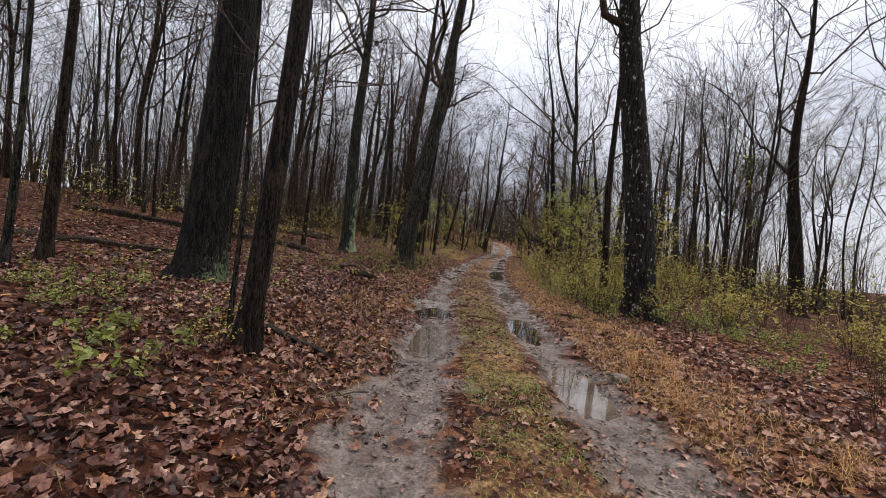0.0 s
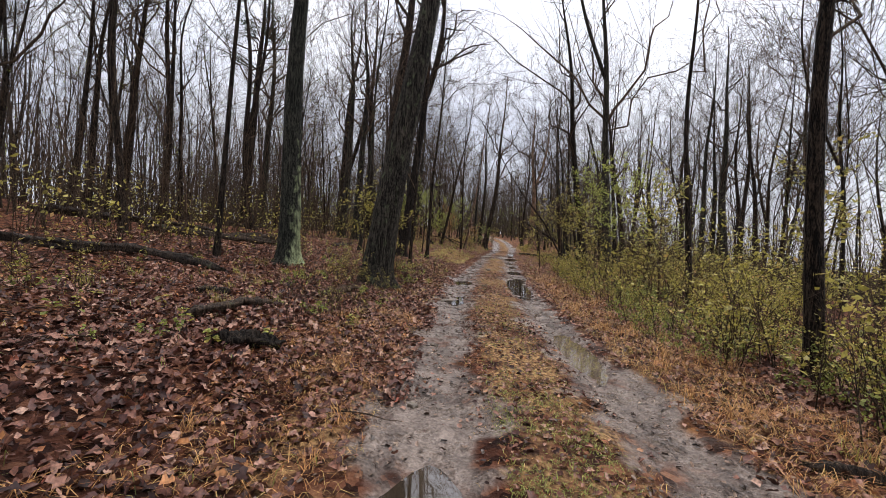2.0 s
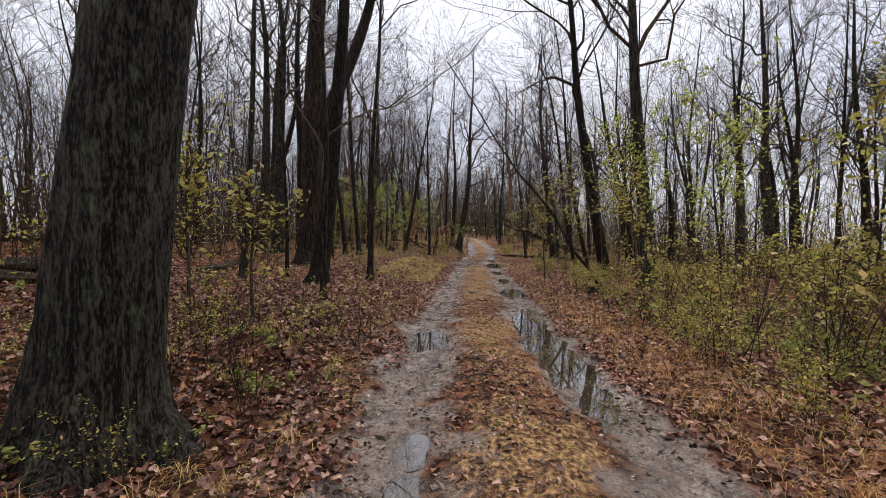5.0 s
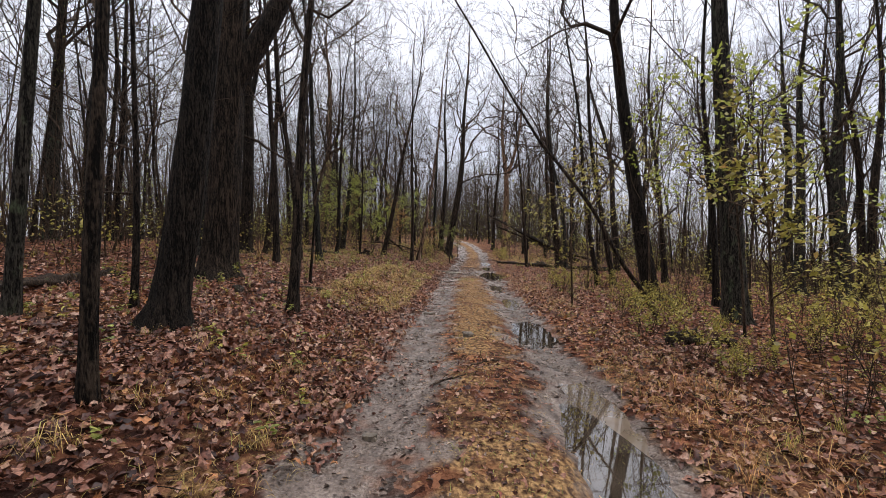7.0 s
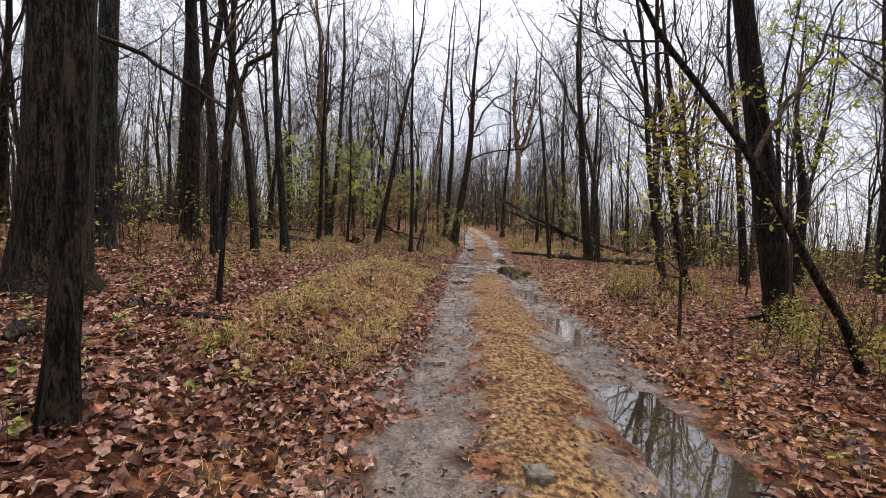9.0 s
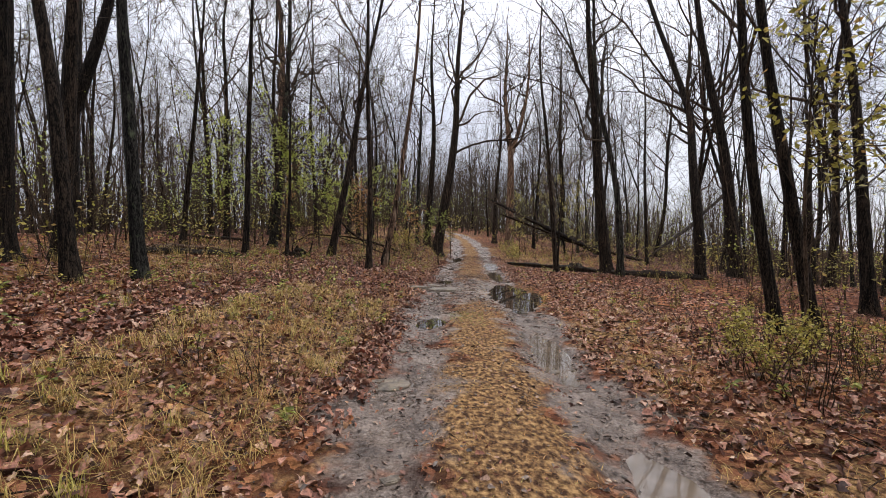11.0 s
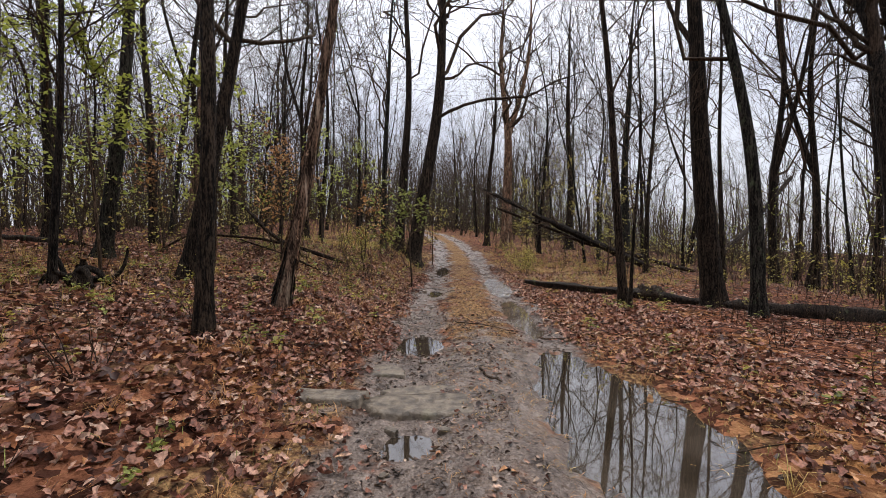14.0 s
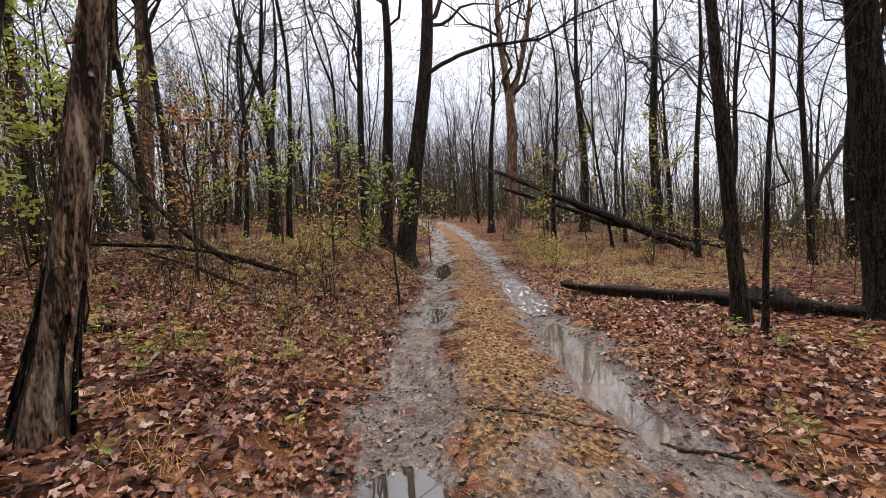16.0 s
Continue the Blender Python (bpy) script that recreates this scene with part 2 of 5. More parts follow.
    h = math_node(nt, nl, "ADD", fine, math_node(nt, nl, "MULTIPLY", clod.outputs["Fac"], 3.4))
    bump(nt, nl, b, h, 1.0, 0.035)
    return m


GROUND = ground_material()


def water_material(name="muddy_puddle_water", waves=0.05, silt=1.0, rough=0.02):
    """Silt clouds the water: thick silt is pale and hides the bottom."""
    m, nt, nl, b = shader(name, rough if silt < 2 else 0.08, 0.5)
    n = noise_node(nt, nl, 2.0, 3)
    c = ramp(nt, [(0.35, (0.028 * silt, 0.020 * silt, 0.013 * silt)), (0.7, (0.062 * silt, 0.047 * silt, 0.034 * silt))])
    nl.new(n.outputs["Fac"], c.inputs["Fac"])
    nl.new(c.outputs[0], b.inputs["Base Color"])
    b.inputs["IOR"].default_value, b.inputs["Coat IOR"].default_value = 1.45, 1.45
    b.inputs["Coat Weight"].default_value, b.inputs["Coat Roughness"].default_value = (1.0 if silt < 2 else 0.8), rough / 2
    ripple = noise_node(nt, nl, 6.0 if waves < 0.1 else 13.0, 3)
    bump(nt, nl, b, ripple.outputs["Fac"], waves, 0.01 if waves < 0.1 else 0.08)
    return m


WATER = water_material()
RIPPLED = water_material("rippled_puddle_water", 0.05, 2.0, 0.03)
SILTY = water_material("silty_puddle_water", 0.06, 2.8)


def rock_material():
    m, nt, nl, b = shader("weathered_sandstone", 0.55, 0.4)
    n, s = noise_node(nt, nl, 14, 9), noise_node(nt, nl, 2.2, 4)
    c = ramp(nt, [(0.36, (0.050, 0.038, 0.027)), (0.62, (0.175, 0.138, 0.098))])
    nl.new(n.outputs["Fac"], c.inputs["Fac"])
    w = ramp(nt, [(0.62, (0, 0, 0)), (0.78, (0.7, 0.7, 0.7))])
    nl.new(s.outputs["Fac"], w.inputs["Fac"])
    nl.new(mix_col(nt, nl, w.outputs[0], c.outputs[0], (0.11, 0.125, 0.06)), b.inputs["Base Color"])
    bump(nt, nl, b, n.outputs["Fac"], 1.0, 0.03)
    return m


ROCK = rock_material()


# ---- shape of the land ----
ROAD_Y = (-12.0, 5.0, 10.3, 15.6, 22.2, 25.3, 31.2, 36.3, 42.7, 52.5, 60.0, 68.0, 76.0, 90.0, 110.0, 150.0)
ROAD_X = (0.8, 0.83, 0.87, 1.15, 1.75, 2.2, 3.02, 3.75, 4.7, 6.4, 7.5, 8.3, 8.6, 7.4, 2.0, -16.0)

def road_x(y):
    return np.interp(y, ROAD_Y, ROAD_X)

def ease(v, a, b):
    s = np.clip((v - a) / (b - a), 0, 1)
    return s * s * (3 - 2 * s)

def rise(y):
    return 0.05 * np.maximum(y - 54, 0) - 0.04 * np.maximum(y - 125, 0)

def lie(x, y):
    """Height of the hillside without ruts and roughness."""
    d = x - road_x(y)
    left, right = np.maximum(-d - 1.5, 0), np.maximum(d - 1.5, 0)
    bank = np.minimum(left, 11)
    z = (0.38 * ease(left, 0, 1.5) + 0.085 * np.maximum(bank - 1.3, 0)) * (0.7 + 0.3 * ease(y, 8, 15)) + 0.03 * np.maximum(bank - 9, 0)
    z = z + (0.115 - 0.115 * ease(y, 20, 38)) * np.maximum(left - 11, 0) - 0.06 * np.maximum(left - 45, 0)
    knoll = -0.22 * np.exp(-(((y - 14.8) / 2.5) ** 2)) + 0.4 * np.exp(-(((y - 51) / 4) ** 2))
    z = z + knoll * ease(left, 0, 1.0) * (1 - ease(left, 5, 9))
    z = z + 0.17 * np.exp(-(((y - 41.2) / 1.5) ** 2)) * ease(left, 0, 0.3) * (1 - ease(left, 0.3, 1.3))
    z = z - 0.02 * right - 0.09 * np.maximum(right - 8, 0) + 0.06 * ease(right, 0, 0.7)
    return z + rise(y) * (1 - 0.75 * ease(left, 7, 22)) - 0.03 * np.clip(d, -1.5, 1.5)

# Pools: offset from the road's middle, distance along it, half width, half length.
POOLS = [(-0.85, 8.6, 0.46, 0.55), (-0.85, 6.3, 0.26, 0.85), (0.66, 8.0, 0.27, 1.0), (0.78, 4.9, 0.28, 0.8), (-0.80, 16.2, 0.17, 0.40), (-0.77, 17.0, 0.11, 0.22),
         (0.75, 20.0, 0.40, 2.2), (-0.84, 20.3, 0.33, 0.6), (1.05, 22.4, 0.3, 0.9), (0.97, 26.0, 0.42, 1.0),
         (-0.79, 34.8, 0.28, 0.36), (0.95, 38.2, 0.74, 1.9), (-0.75, 40.8, 0.32, 0.48), (-0.72, 38.1, 0.18, 0.17), (0.9, 47.1, 0.3, 1.6),
         (-0.72, 51.6, 0.28, 1.9), (-0.75, 45.5, 0.17, 0.55), (0.88, 43.0, 0.25, 1.5), (0.9, 12.5, 0.2, 1.1), (0.95, 29.5, 0.2, 0.9), (0.8, 33.0, 0.22, 1.0)]


def wobble(x, y, s, k):
    """Soft irregular waves between -1 and 1."""
    return (np.sin(x * s + 1.3 * np.sin(y * s * 0.7 + k)) * np.sin(y * s * 1.13 + 1.1 * np.sin(x * s * 0.9 + 2 * k) + k)
            + 0.5 * np.sin(x * s * 2.3 + k * 3 + np.sin(y * s * 1.9)) * np.sin(y * s * 2.1 + k)) / 1.5


def hollow(x, y):
    """How deep the pools lie in the ruts."""
    d, z = x - road_x(y), 0.0
    for pd, py, w, l in POOLS:
        q = ((d - pd) / w) ** 2 + ((y - py) / l) ** 2 + 0.45 * wobble(x, y, 5.0, pd + py) + 0.3 * wobble(x, y, 13.0, py)
        z = z + (0.085 if w < 0.6 else 0.13) * np.exp(-np.maximum(q, 0) ** 1.5)
    return z


def land(x, y):
    d = x - road_x(y)
    side = wobble(x, y, 3.1, 0.4)
    ruts = 0.05 * (np.exp(-(((d + 0.9 + 0.06 * side) / 0.33) ** 4)) + np.exp(-(((d - 0.9 + 0.06 * side) / 0.33) ** 4)))
    strip = 0.025 * np.exp(-((d / 0.4) ** 4))
    off = ease(np.abs(d), 1.2, 2.6)
    rough = (0.05 * wobble(x, y, 1.3, 1.0) + 0.025 * wobble(x, y, 4.1, 2.0)) * off + (0.012 + 0.010 * np.exp(-(((np.abs(d) - 0.9) / 0.5) ** 4))) * wobble(x, y, 9.0, 3.0) + 0.007 * wobble(x, y, 21.0, 5.0)
    return lie(x, y) - ruts + strip + rough - hollow(x, y)


def straw_at(x, y):
    """Where dry grass takes over: the strip between the ruts, the verges, two small clearings."""
    d = x - road_x(y)
    a, wave = np.abs(d), 0.13 * wobble(x, y, 1.7, 0.7) + 0.09 * wobble(x, y, 5.1, 1.9)
    strip = np.exp(-(((d + 1.6 * wave) / 0.55) ** 4)) * (0.55 + 0.22 * ease(y, 23, 27) + 0.3 * wobble(x, y, 1.1, 6.0) + 0.25 * wobble(x, y, 4.3, 7.0))
    verge = np.exp(-(((a - 1.6 + 2 * wave) / 0.45) ** 2)) * (0.45 + 0.35 * wobble(x, y, 0.7, 4.0))
    left = ease(y, 36, 39) * (1 - ease(y, 42, 48)) * np.exp(-(((d + 7.8 + 3 * wave) / 5.9) ** 4)) * (0.36 + 0.35 * wobble(x, y, 1.3, 2.0) + 0.3 * wobble(x, y, 3.7, 5.0))
    right = ease(y, 27, 30) * (1 - ease(y, 34, 38)) * np.exp(-(((d - 1.9 + wave) / 0.8) ** 4)) * (0.38 + 0.35 * wobble(x, y, 1.5, 2.5) + 0.3 * wobble(x, y, 4.1, 3.0))
    end = ease(y, 45, 49) * np.exp(-(((a - 6.0) / 5.0) ** 4)) * (0.3 + 0.35 * wobble(x, y, 0.9, 1.0))
    bank = ease(y, 27, 30) * (1 - ease(y, 34, 36.5)) * np.exp(-(((d + 2.4 + wave) / 1.0) ** 4)) * (0.5 + 0.3 * wobble(x, y, 1.3, 3.0) + 0.3 * wobble(x, y, 3.9, 5.0))
    glade = ease(y, 45, 47) * (1 - ease(y, 54, 58)) * np.exp(-(((a - 3.6 + wave) / 2.0) ** 4)) * (0.5 + 0.35 * wobble(x, y, 1.2, 4.0) + 0.3 * wobble(x, y, 4.1, 2.0))
    return np.clip(np.maximum.reduce([strip, verge, left, right, end, bank, glade]), 0, 1)


def dry_and_lit(x, y):
    """Where the litter is drier and paler: farther along the track and on its lower side. Shade of the woods is put
    into it too.
    """
    d = x - road_x(y)
    return np.clip(0.65 * ease(y, 14, 30) + 0.3 * ease(d, -1, 2.5) - 0.45 * ease(d, 4, 9) + 0.3 * wobble(x, y, 0.5, 3.0) - 0.5 * ease(y, 44, 54), 0, 1)


def give(me, name, values):
    at = me.attributes.new(name, "FLOAT", "POINT")
    at.data.foreach_set("value", np.clip(values, 0, 1).ravel().astype(np.float32))


def mesh_of(name, verts, quads=None, tris=None, smooth=True):
    me = bpy.data.meshes.new(name)
    quads = np.zeros((0, 4), int) if quads is None else np.asarray(quads, int).reshape(-1, 4)
    tris = np.zeros((0, 3), int) if tris is None else np.asarray(tris, int).reshape(-1, 3)
    verts = np.asarray(verts, float).reshape(-1, 3)
    me.vertices.add(len(verts))
    me.vertices.foreach_set("co", verts.ravel())
    loops = np.concatenate([quads.ravel(), tris.ravel()])
    starts = np.concatenate([np.arange(len(quads)) * 4, len(quads) * 4 + np.arange(len(tris)) * 3])
    me.loops.add(len(loops))
    me.loops.foreach_set("vertex_index", loops.astype(np.int32))
    me.polygons.add(len(starts))
    me.polygons.foreach_set("loop_start", starts.astype(np.int32))
    if smooth:
        me.polygons.foreach_set("use_smooth", np.ones(len(starts), bool))
    me.update(calc_edges=True)
    me.validate()
    return me


def part(name, me, material, parent=None, label=""):
    ob = new(name, me)
    me.materials.clear()
    me.materials.append(material)
    if parent:
        ob.parent = parent
    if label:
        ob["label"] = label
    return ob


def thing(name, x, y, z, label, category, group="", kind=""):
    ob = new(name)
    ob.empty_display_size = 0.2
    ob.location = (x, y, z)
    return tagged(ob, label, category, group, kind)


def build_ground():
    inner = np.concatenate([np.arange(-2.4, 2.41, 0.085)])
    outer = 2.4 * 1.105 ** np.arange(1, 56)
    ds = np.concatenate([-outer[::-1], inner, outer])
    ys = np.concatenate([np.arange(-8, 62, 0.15), 62 * 1.05 ** np.arange(0, 46)])
    ys = np.concatenate([-8 - 3 * 1.35 ** np.arange(14, 0, -1), ys])
    d, y = np.meshgrid(ds, ys)
    x = road_x(y) + d
    z = land(x, y)
    # The land settles to a wide valley floor far out.
    far = ease(np.hypot(x, y - 30), 90, 320)
    z = z * (1 - far) + far * (-14 - 6 * ease(x, -100, 200))
    n, k = d.shape
    i = np.arange(n * k).reshape(n, k)
    quads = np.stack([i[:-1, :-1], i[:-1, 1:], i[1:, 1:], i[1:, :-1]], -1)
    me = mesh_of("ground", np.stack([x, y, z], -1), quads)
    wave = 0.13 * wobble(x, y, 1.7, 0.7) + 0.09 * wobble(x, y, 5.1, 1.9)
    a = np.abs(d)
    mud = np.exp(-np.abs((a - 0.9 + 1.8 * wave) / 0.52) ** 3) * (0.78 + 0.22 * wobble(x, y, 2.9, 8.0))
    wide = np.exp(-(((y - 38.8) / 2.6) ** 4)) * np.exp(-((d / 1.35) ** 6)) * 0.8
    for name, v in (("mud", np.maximum(mud, wide)), ("straw", straw_at(x, y)), ("dry", dry_and_lit(x, y))):
        give(me, name, v)
    ob = part("ground", me, GROUND)
    tagged(ob, "forest floor of wet brown leaf litter with a muddy two-rut track", "ground", kind="structure")


build_ground()


def puddle(pd, py, w, l):
    ang = np.linspace(0, 2 * math.pi, 40, endpoint=False)
    y = py + 1.25 * l * np.sin(ang)
    x = road_x(y) + pd + 1.25 * w * np.cos(ang)
    z0 = float(lie(road_x(py) + pd, py)) - 0.070
    verts = [(road_x(py) + pd, py, z0)] + [(a, b, z0) for a, b in zip(x, y)]
    tris = [(0, 1 + i, 1 + (i + 1) % 40) for i in range(40)]
    long_ = "long" if l > 0.9 else "small"
    ob = part("puddle", mesh_of("puddle", verts, tris=tris), SILTY if py in (43.0, 4.9, 6.3, 29.5, 33.0, 12.5, 22.4) else WATER)
    tagged(ob, f"{long_} still muddy puddle lying in a wheel rut", "puddle", "puddles in the ruts")


def running_water(pd, py, w, l):
    """Shallow water running over a sill: a sheet of short steep ripples."""
    rng = np.random.default_rng(8)
    u, v = np.meshgrid(np.linspace(-1, 1, 56), np.linspace(-1, 1, 260))
    y = py + 1.25 * l * v
    x = road_x(y) + pd + 1.25 * w * np.sqrt(1 - 0.96 * v**2) * u
    z = np.full(x.shape, float(lie(road_x(py) + pd, py)) - 0.048)
    for _ in range(14):
        a, k = rng.normal() * 0.7 + math.pi / 2, rng.uniform(45, 110)
        z = z + 0.11 / k * np.sin(k * (x * math.cos(a) + y * math.sin(a)) + rng.uniform(0, 6.28))
    i = np.arange(x.size).reshape(x.shape)
    quads = np.stack([i[:-1, :-1], i[:-1, 1:], i[1:, 1:], i[1:, :-1]], -1)
    ob = part("puddle", mesh_of("puddle", np.stack([x, y, z], -1), quads), RIPPLED)
    tagged(ob, "bright rippled water running along a wheel rut", "puddle", "puddles in the ruts")


for p in POOLS:
    (running_water if p[1] == 47.1 else puddle)(*p)


# ---- trees ----
def tubes(P, R, sides):
    """Tapered tubes round many curves at once. P: curves x points x 3, R: radii."""
    n, k, _ = P.shape
    T = np.gradient(P, axis=1)
    T /= np.linalg.norm(T, axis=2, keepdims=True) + 1e-9
    ref = np.where(np.abs(T[:, :, 2:].mean(1, keepdims=True)) > 0.8, [[[1.0, 0, 0]]], [[[0, 0, 1.0]]])
    U = np.cross(T, np.broadcast_to(ref, T.shape))
    U /= np.linalg.norm(U, axis=2, keepdims=True) + 1e-9
    V = np.cross(T, U)
    a = np.linspace(0, 2 * math.pi, sides, endpoint=False)
    ring = P[:, :, None] + R[:, :, None, None] * (np.cos(a)[:, None] * U[:, :, None] + np.sin(a)[:, None] * V[:, :, None])
    i = np.arange(n * k * sides).reshape(n, k, sides)
    j = np.roll(i, -1, axis=2)
    quads = np.stack([i[:, :-1], j[:, :-1], j[:, 1:], i[:, 1:]], -1).reshape(-1, 4)
    return ring.reshape(-1, 3), quads


def join(*pieces):
    vs, qs, at = [], [], 0
    for v, q in pieces:
        vs.append(v)
        qs.append(q + at)
        at += len(v)
    return np.concatenate(vs), np.concatenate(qs)


def unit(v):
    return v / (np.linalg.norm(v, axis=-1, keepdims=True) + 1e-9)


def along(P, u):
    """Points and tangents at the parameters u of curves P, one each."""
    k = P.shape[1] - 1
    f = np.clip(u * k, 0, k - 1e-4)
    i = f.astype(int)
    n = np.arange(len(P))
    a, b = P[n, i], P[n, i + 1]
    return a + (b - a) * (f - i)[:, None], unit(b - a)


def shoots(rng, P, R, count, lo, hi, spread, length, taper, k, lift=0.25, thick=0.5, least=0.004):
    """Side branches on curves P: each curve carries count of them between lo and hi of its length."""
    n = len(P)
    src = np.repeat(np.arange(n), count)
    u = rng.uniform(lo, hi, n * count)
    p0, t0 = along(P[src], u)
    size = np.linalg.norm(P[:, -1] - P[:, 0], axis=1)[src]
    side = unit(np.cross(t0, rng.normal(size=(n * count, 3))))
    d = unit(t0 + side * rng.uniform(0.6, 1.3, (n * count, 1)) * spread)
    ln = size * length * rng.uniform(0.5, 1.25, n * count) * (1.15 - 0.6 * u)
    s = np.linspace(0, 1, k)
    curl = rng.normal(size=(n * count, 3)) * (0.38 if k > 3 else 0.25)
    curl[:, 2] += lift
    kink = rng.normal(size=(n * count, k, 3)) * (0.085 if k > 4 else 0.055)
    if k > 4:
        kink[:, 1:-1] = (kink[:, :-2] + 2 * kink[:, 1:-1] + kink[:, 2:]) / 4
    kink[:, 0] = 0
    out = p0[:, None] + (d[:, None] * s[:, None] + curl[:, None] * (s**2)[:, None] + kink) * ln[:, None, None]
    ri = np.clip((u * (R.shape[1] - 1)).astype(int), 0, R.shape[1] - 1)
    r0 = np.maximum(R[src, ri] * thick * rng.uniform(0.6, 1.0, n * count), least)
    return out, np.maximum(r0[:, None] * (1 - taper * s), least * 0.6)


def stem(rng, r, H, lean, k, bow=0.0, straight=0.5, wild=1.0):
    """The middle line and radii of a trunk from the ground up, in the tree's own space."""
    s = np.linspace(0, 1, k)
    z = H * s - 0.15
    pull = s - straight * s**2 * 0.6
    w1, w2 = rng.uniform(0, 6.28, 2)
    amp = 0.011 * H * wild + 0.5 * r
    x = lean[0] * H * pull + amp * s * (np.sin(s * 5 + w1) + 0.35 * np.sin(s * 13 + w2)) + bow * np.sin(math.pi * np.clip(s * 2.2, 0, 1))
    y = lean[1] * H * pull + amp * s * np.sin(s * 6 + w2)
    x, y = x - x[0], y - y[0]
    return np.stack([x, y, z], -1)[None], (r * (1 - 0.96 * s**0.95) + 0.006)[None]


def trunk_mesh(rng, P, R, sides, flare, ridges):
    v, q = tubes(P, R, sides)
    k = P.shape[1]
    v = v.reshape(k, sides, 3)
    mid = P[0][:, None]
    a = np.linspace(0, 2 * math.pi, sides, endpoint=False)
    h = P[0, :, 2]
    lobes = 1 + 0.35 * np.cos(a * 5 + rng.uniform(0, 6)) + 0.25 * np.cos(a * 3 + rng.uniform(0, 6))
    grow = 1 + flare * np.exp(-np.maximum(h + 0.15, 0) / 0.22)[:, None] * lobes
    if ridges:
        wave = np.sin(a[None] * (sides // 4) + 0.8 * np.sin(h[:, None] * 3.1) + 1.5 * np.sin(h[:, None] * 0.9))
        grow = grow + 0.035 * wave + rng.normal(size=(k, sides)) * 0.022
    v = mid + (v - mid) * grow[..., None]
    return v.reshape(-1, 3), q


def crown_mesh(rng, P, R, n1, m2, m3, low=0.35, spread=0.6, reach=0.36, thin=0.005, kinks=4):
    """Limbs, branches and straight fine twigs of a bare crown."""
    A, RA = shoots(rng, P, R, n1, low, 0.98, spread, reach, 0.88, 9, 0.3, 0.55, 0.014)
    B, RB = shoots(rng, A, RA, m2, 0.2, 0.98, 0.7, 0.45, 0.75, kinks, 0.15, 0.55, thin * 1.6)
    C, RC = shoots(rng, B, RB, m3, 0.15, 1.0, 0.75, 0.6, 0.4, 2, 0.1, 0.6, thin)
    return join(tubes(A, RA, 4), tubes(B, RB, 3), tubes(C, RC, 3)), (B, C)


def leaves_on(rng, C, count, size, spread=0.06):
    """Small folded leaves scattered round the ends of twigs C."""
    src = rng.integers(0, len(C), count)
    p, t = along(C[src], rng.uniform(0.3, 1.0, count))
    p = p + rng.normal(size=p.shape) * spread
    return small_leaves(rng, p, size * rng.uniform(0.6, 1.3, count))


def small_leaves(rng, p, size):
    """Small pointed leaves, bent along their middle."""
    n = len(p)
    a = unit(rng.normal(size=(n, 3)) * [1, 1, 0.6]) * size[:, None] * 0.55
    s = unit(np.cross(a, rng.normal(size=(n, 3)) * [0.5, 0.5, 1])) * size[:, None] * 0.3
    up = np.cross(s, a) / size[:, None] * 0.5
    v = np.stack([p - a, p + s + up, p + a, p - s + up], 1).reshape(-1, 3)
    i = np.arange(n)[:, None] * 4
    return v, i + [0, 1, 2, 3]


def leaf_faces(rng, p, size, axis, up, width=0.55, fold=0.25):
    """Leaves of two folded halves, pointed at both ends."""
    n = len(p)
    a = unit(axis) * size[:, None]
    s = unit(np.cross(axis, up)) * size[:, None] * width
    u = unit(np.cross(s, a)) * size[:, None] * fold
    b0, b1 = p - a * 0.5, p + a * 0.5 + u * rng.uniform(-0.8, 0.8, (n, 1))
    k = rng.uniform(0.45, 1.45, (8, n, 1))
    l1, l2 = p - a * 0.3 * k[0] + s * 0.45 * k[1] + u * k[2], p + a * 0.25 * k[3] + s * 0.42 * k[4] + u * k[5]
    r1, r2 = p - a * 0.3 * k[3] - s * 0.45 * k[6] + u * k[5], p + a * 0.25 * k[0] - s * 0.42 * k[7] + u * rng.uniform(-0.8, 2.2, (n, 1))
    v = np.stack([b0, l1, l2, b1, r2, r1], 1).reshape(-1, 3)
    i = np.arange(n)[:, None] * 6
    return v, np.concatenate([i + [0, 1, 2, 3], i + [0, 3, 4, 5]])


def lobed_leaves(rng, p, size, axis, up, width):
    """Oak leaves: a midrib, two lobes a side with a notch between, curled along and across."""
    n = len(p)
    a = unit(axis) * size[:, None]
    s = unit(np.cross(axis, up)) * size[:, None]
    u = unit(np.cross(s, a)) * size[:, None]
    curl, cup = rng.normal(size=(n, 1)) * 0.55, rng.uniform(-0.25, 0.8, (2, n, 1))
    spine = lambda t: p + a * (t - 0.5) + u * curl * ((t - 0.5) ** 2 - 0.1)
    rows = [spine(0.0)] + [spine(t) for t in (0.24, 0.44, 0.70)]
    for k, way in ((0, 1), (1, -1)):
        for t, w in ((0.22, 0.24), (0.46, 0.14), (0.66, 0.33)):
            half = w * width * rng.uniform(0.65, 1.35, (n, 1))
            rows.append(spine(t + 0.06 * rng.normal(size=(n, 1))) + s * way * half + u * cup[k] * half * 1.3)
    rows.append(spine(1.0) + s * 0.1 * rng.normal(size=(n, 1)))
    v = np.stack(rows, 1).reshape(-1, 3)
    i = np.arange(n)[:, None] * 11
    quads = np.concatenate([i + q for q in ([1, 2, 5, 4], [2, 3, 6, 5], [1, 7, 8, 2], [2, 8, 9, 3])])
    tris = np.concatenate([i + q for q in ([0, 1, 4], [0, 7, 1], [10, 6, 3], [10, 3, 9])])
    return v, quads, tris


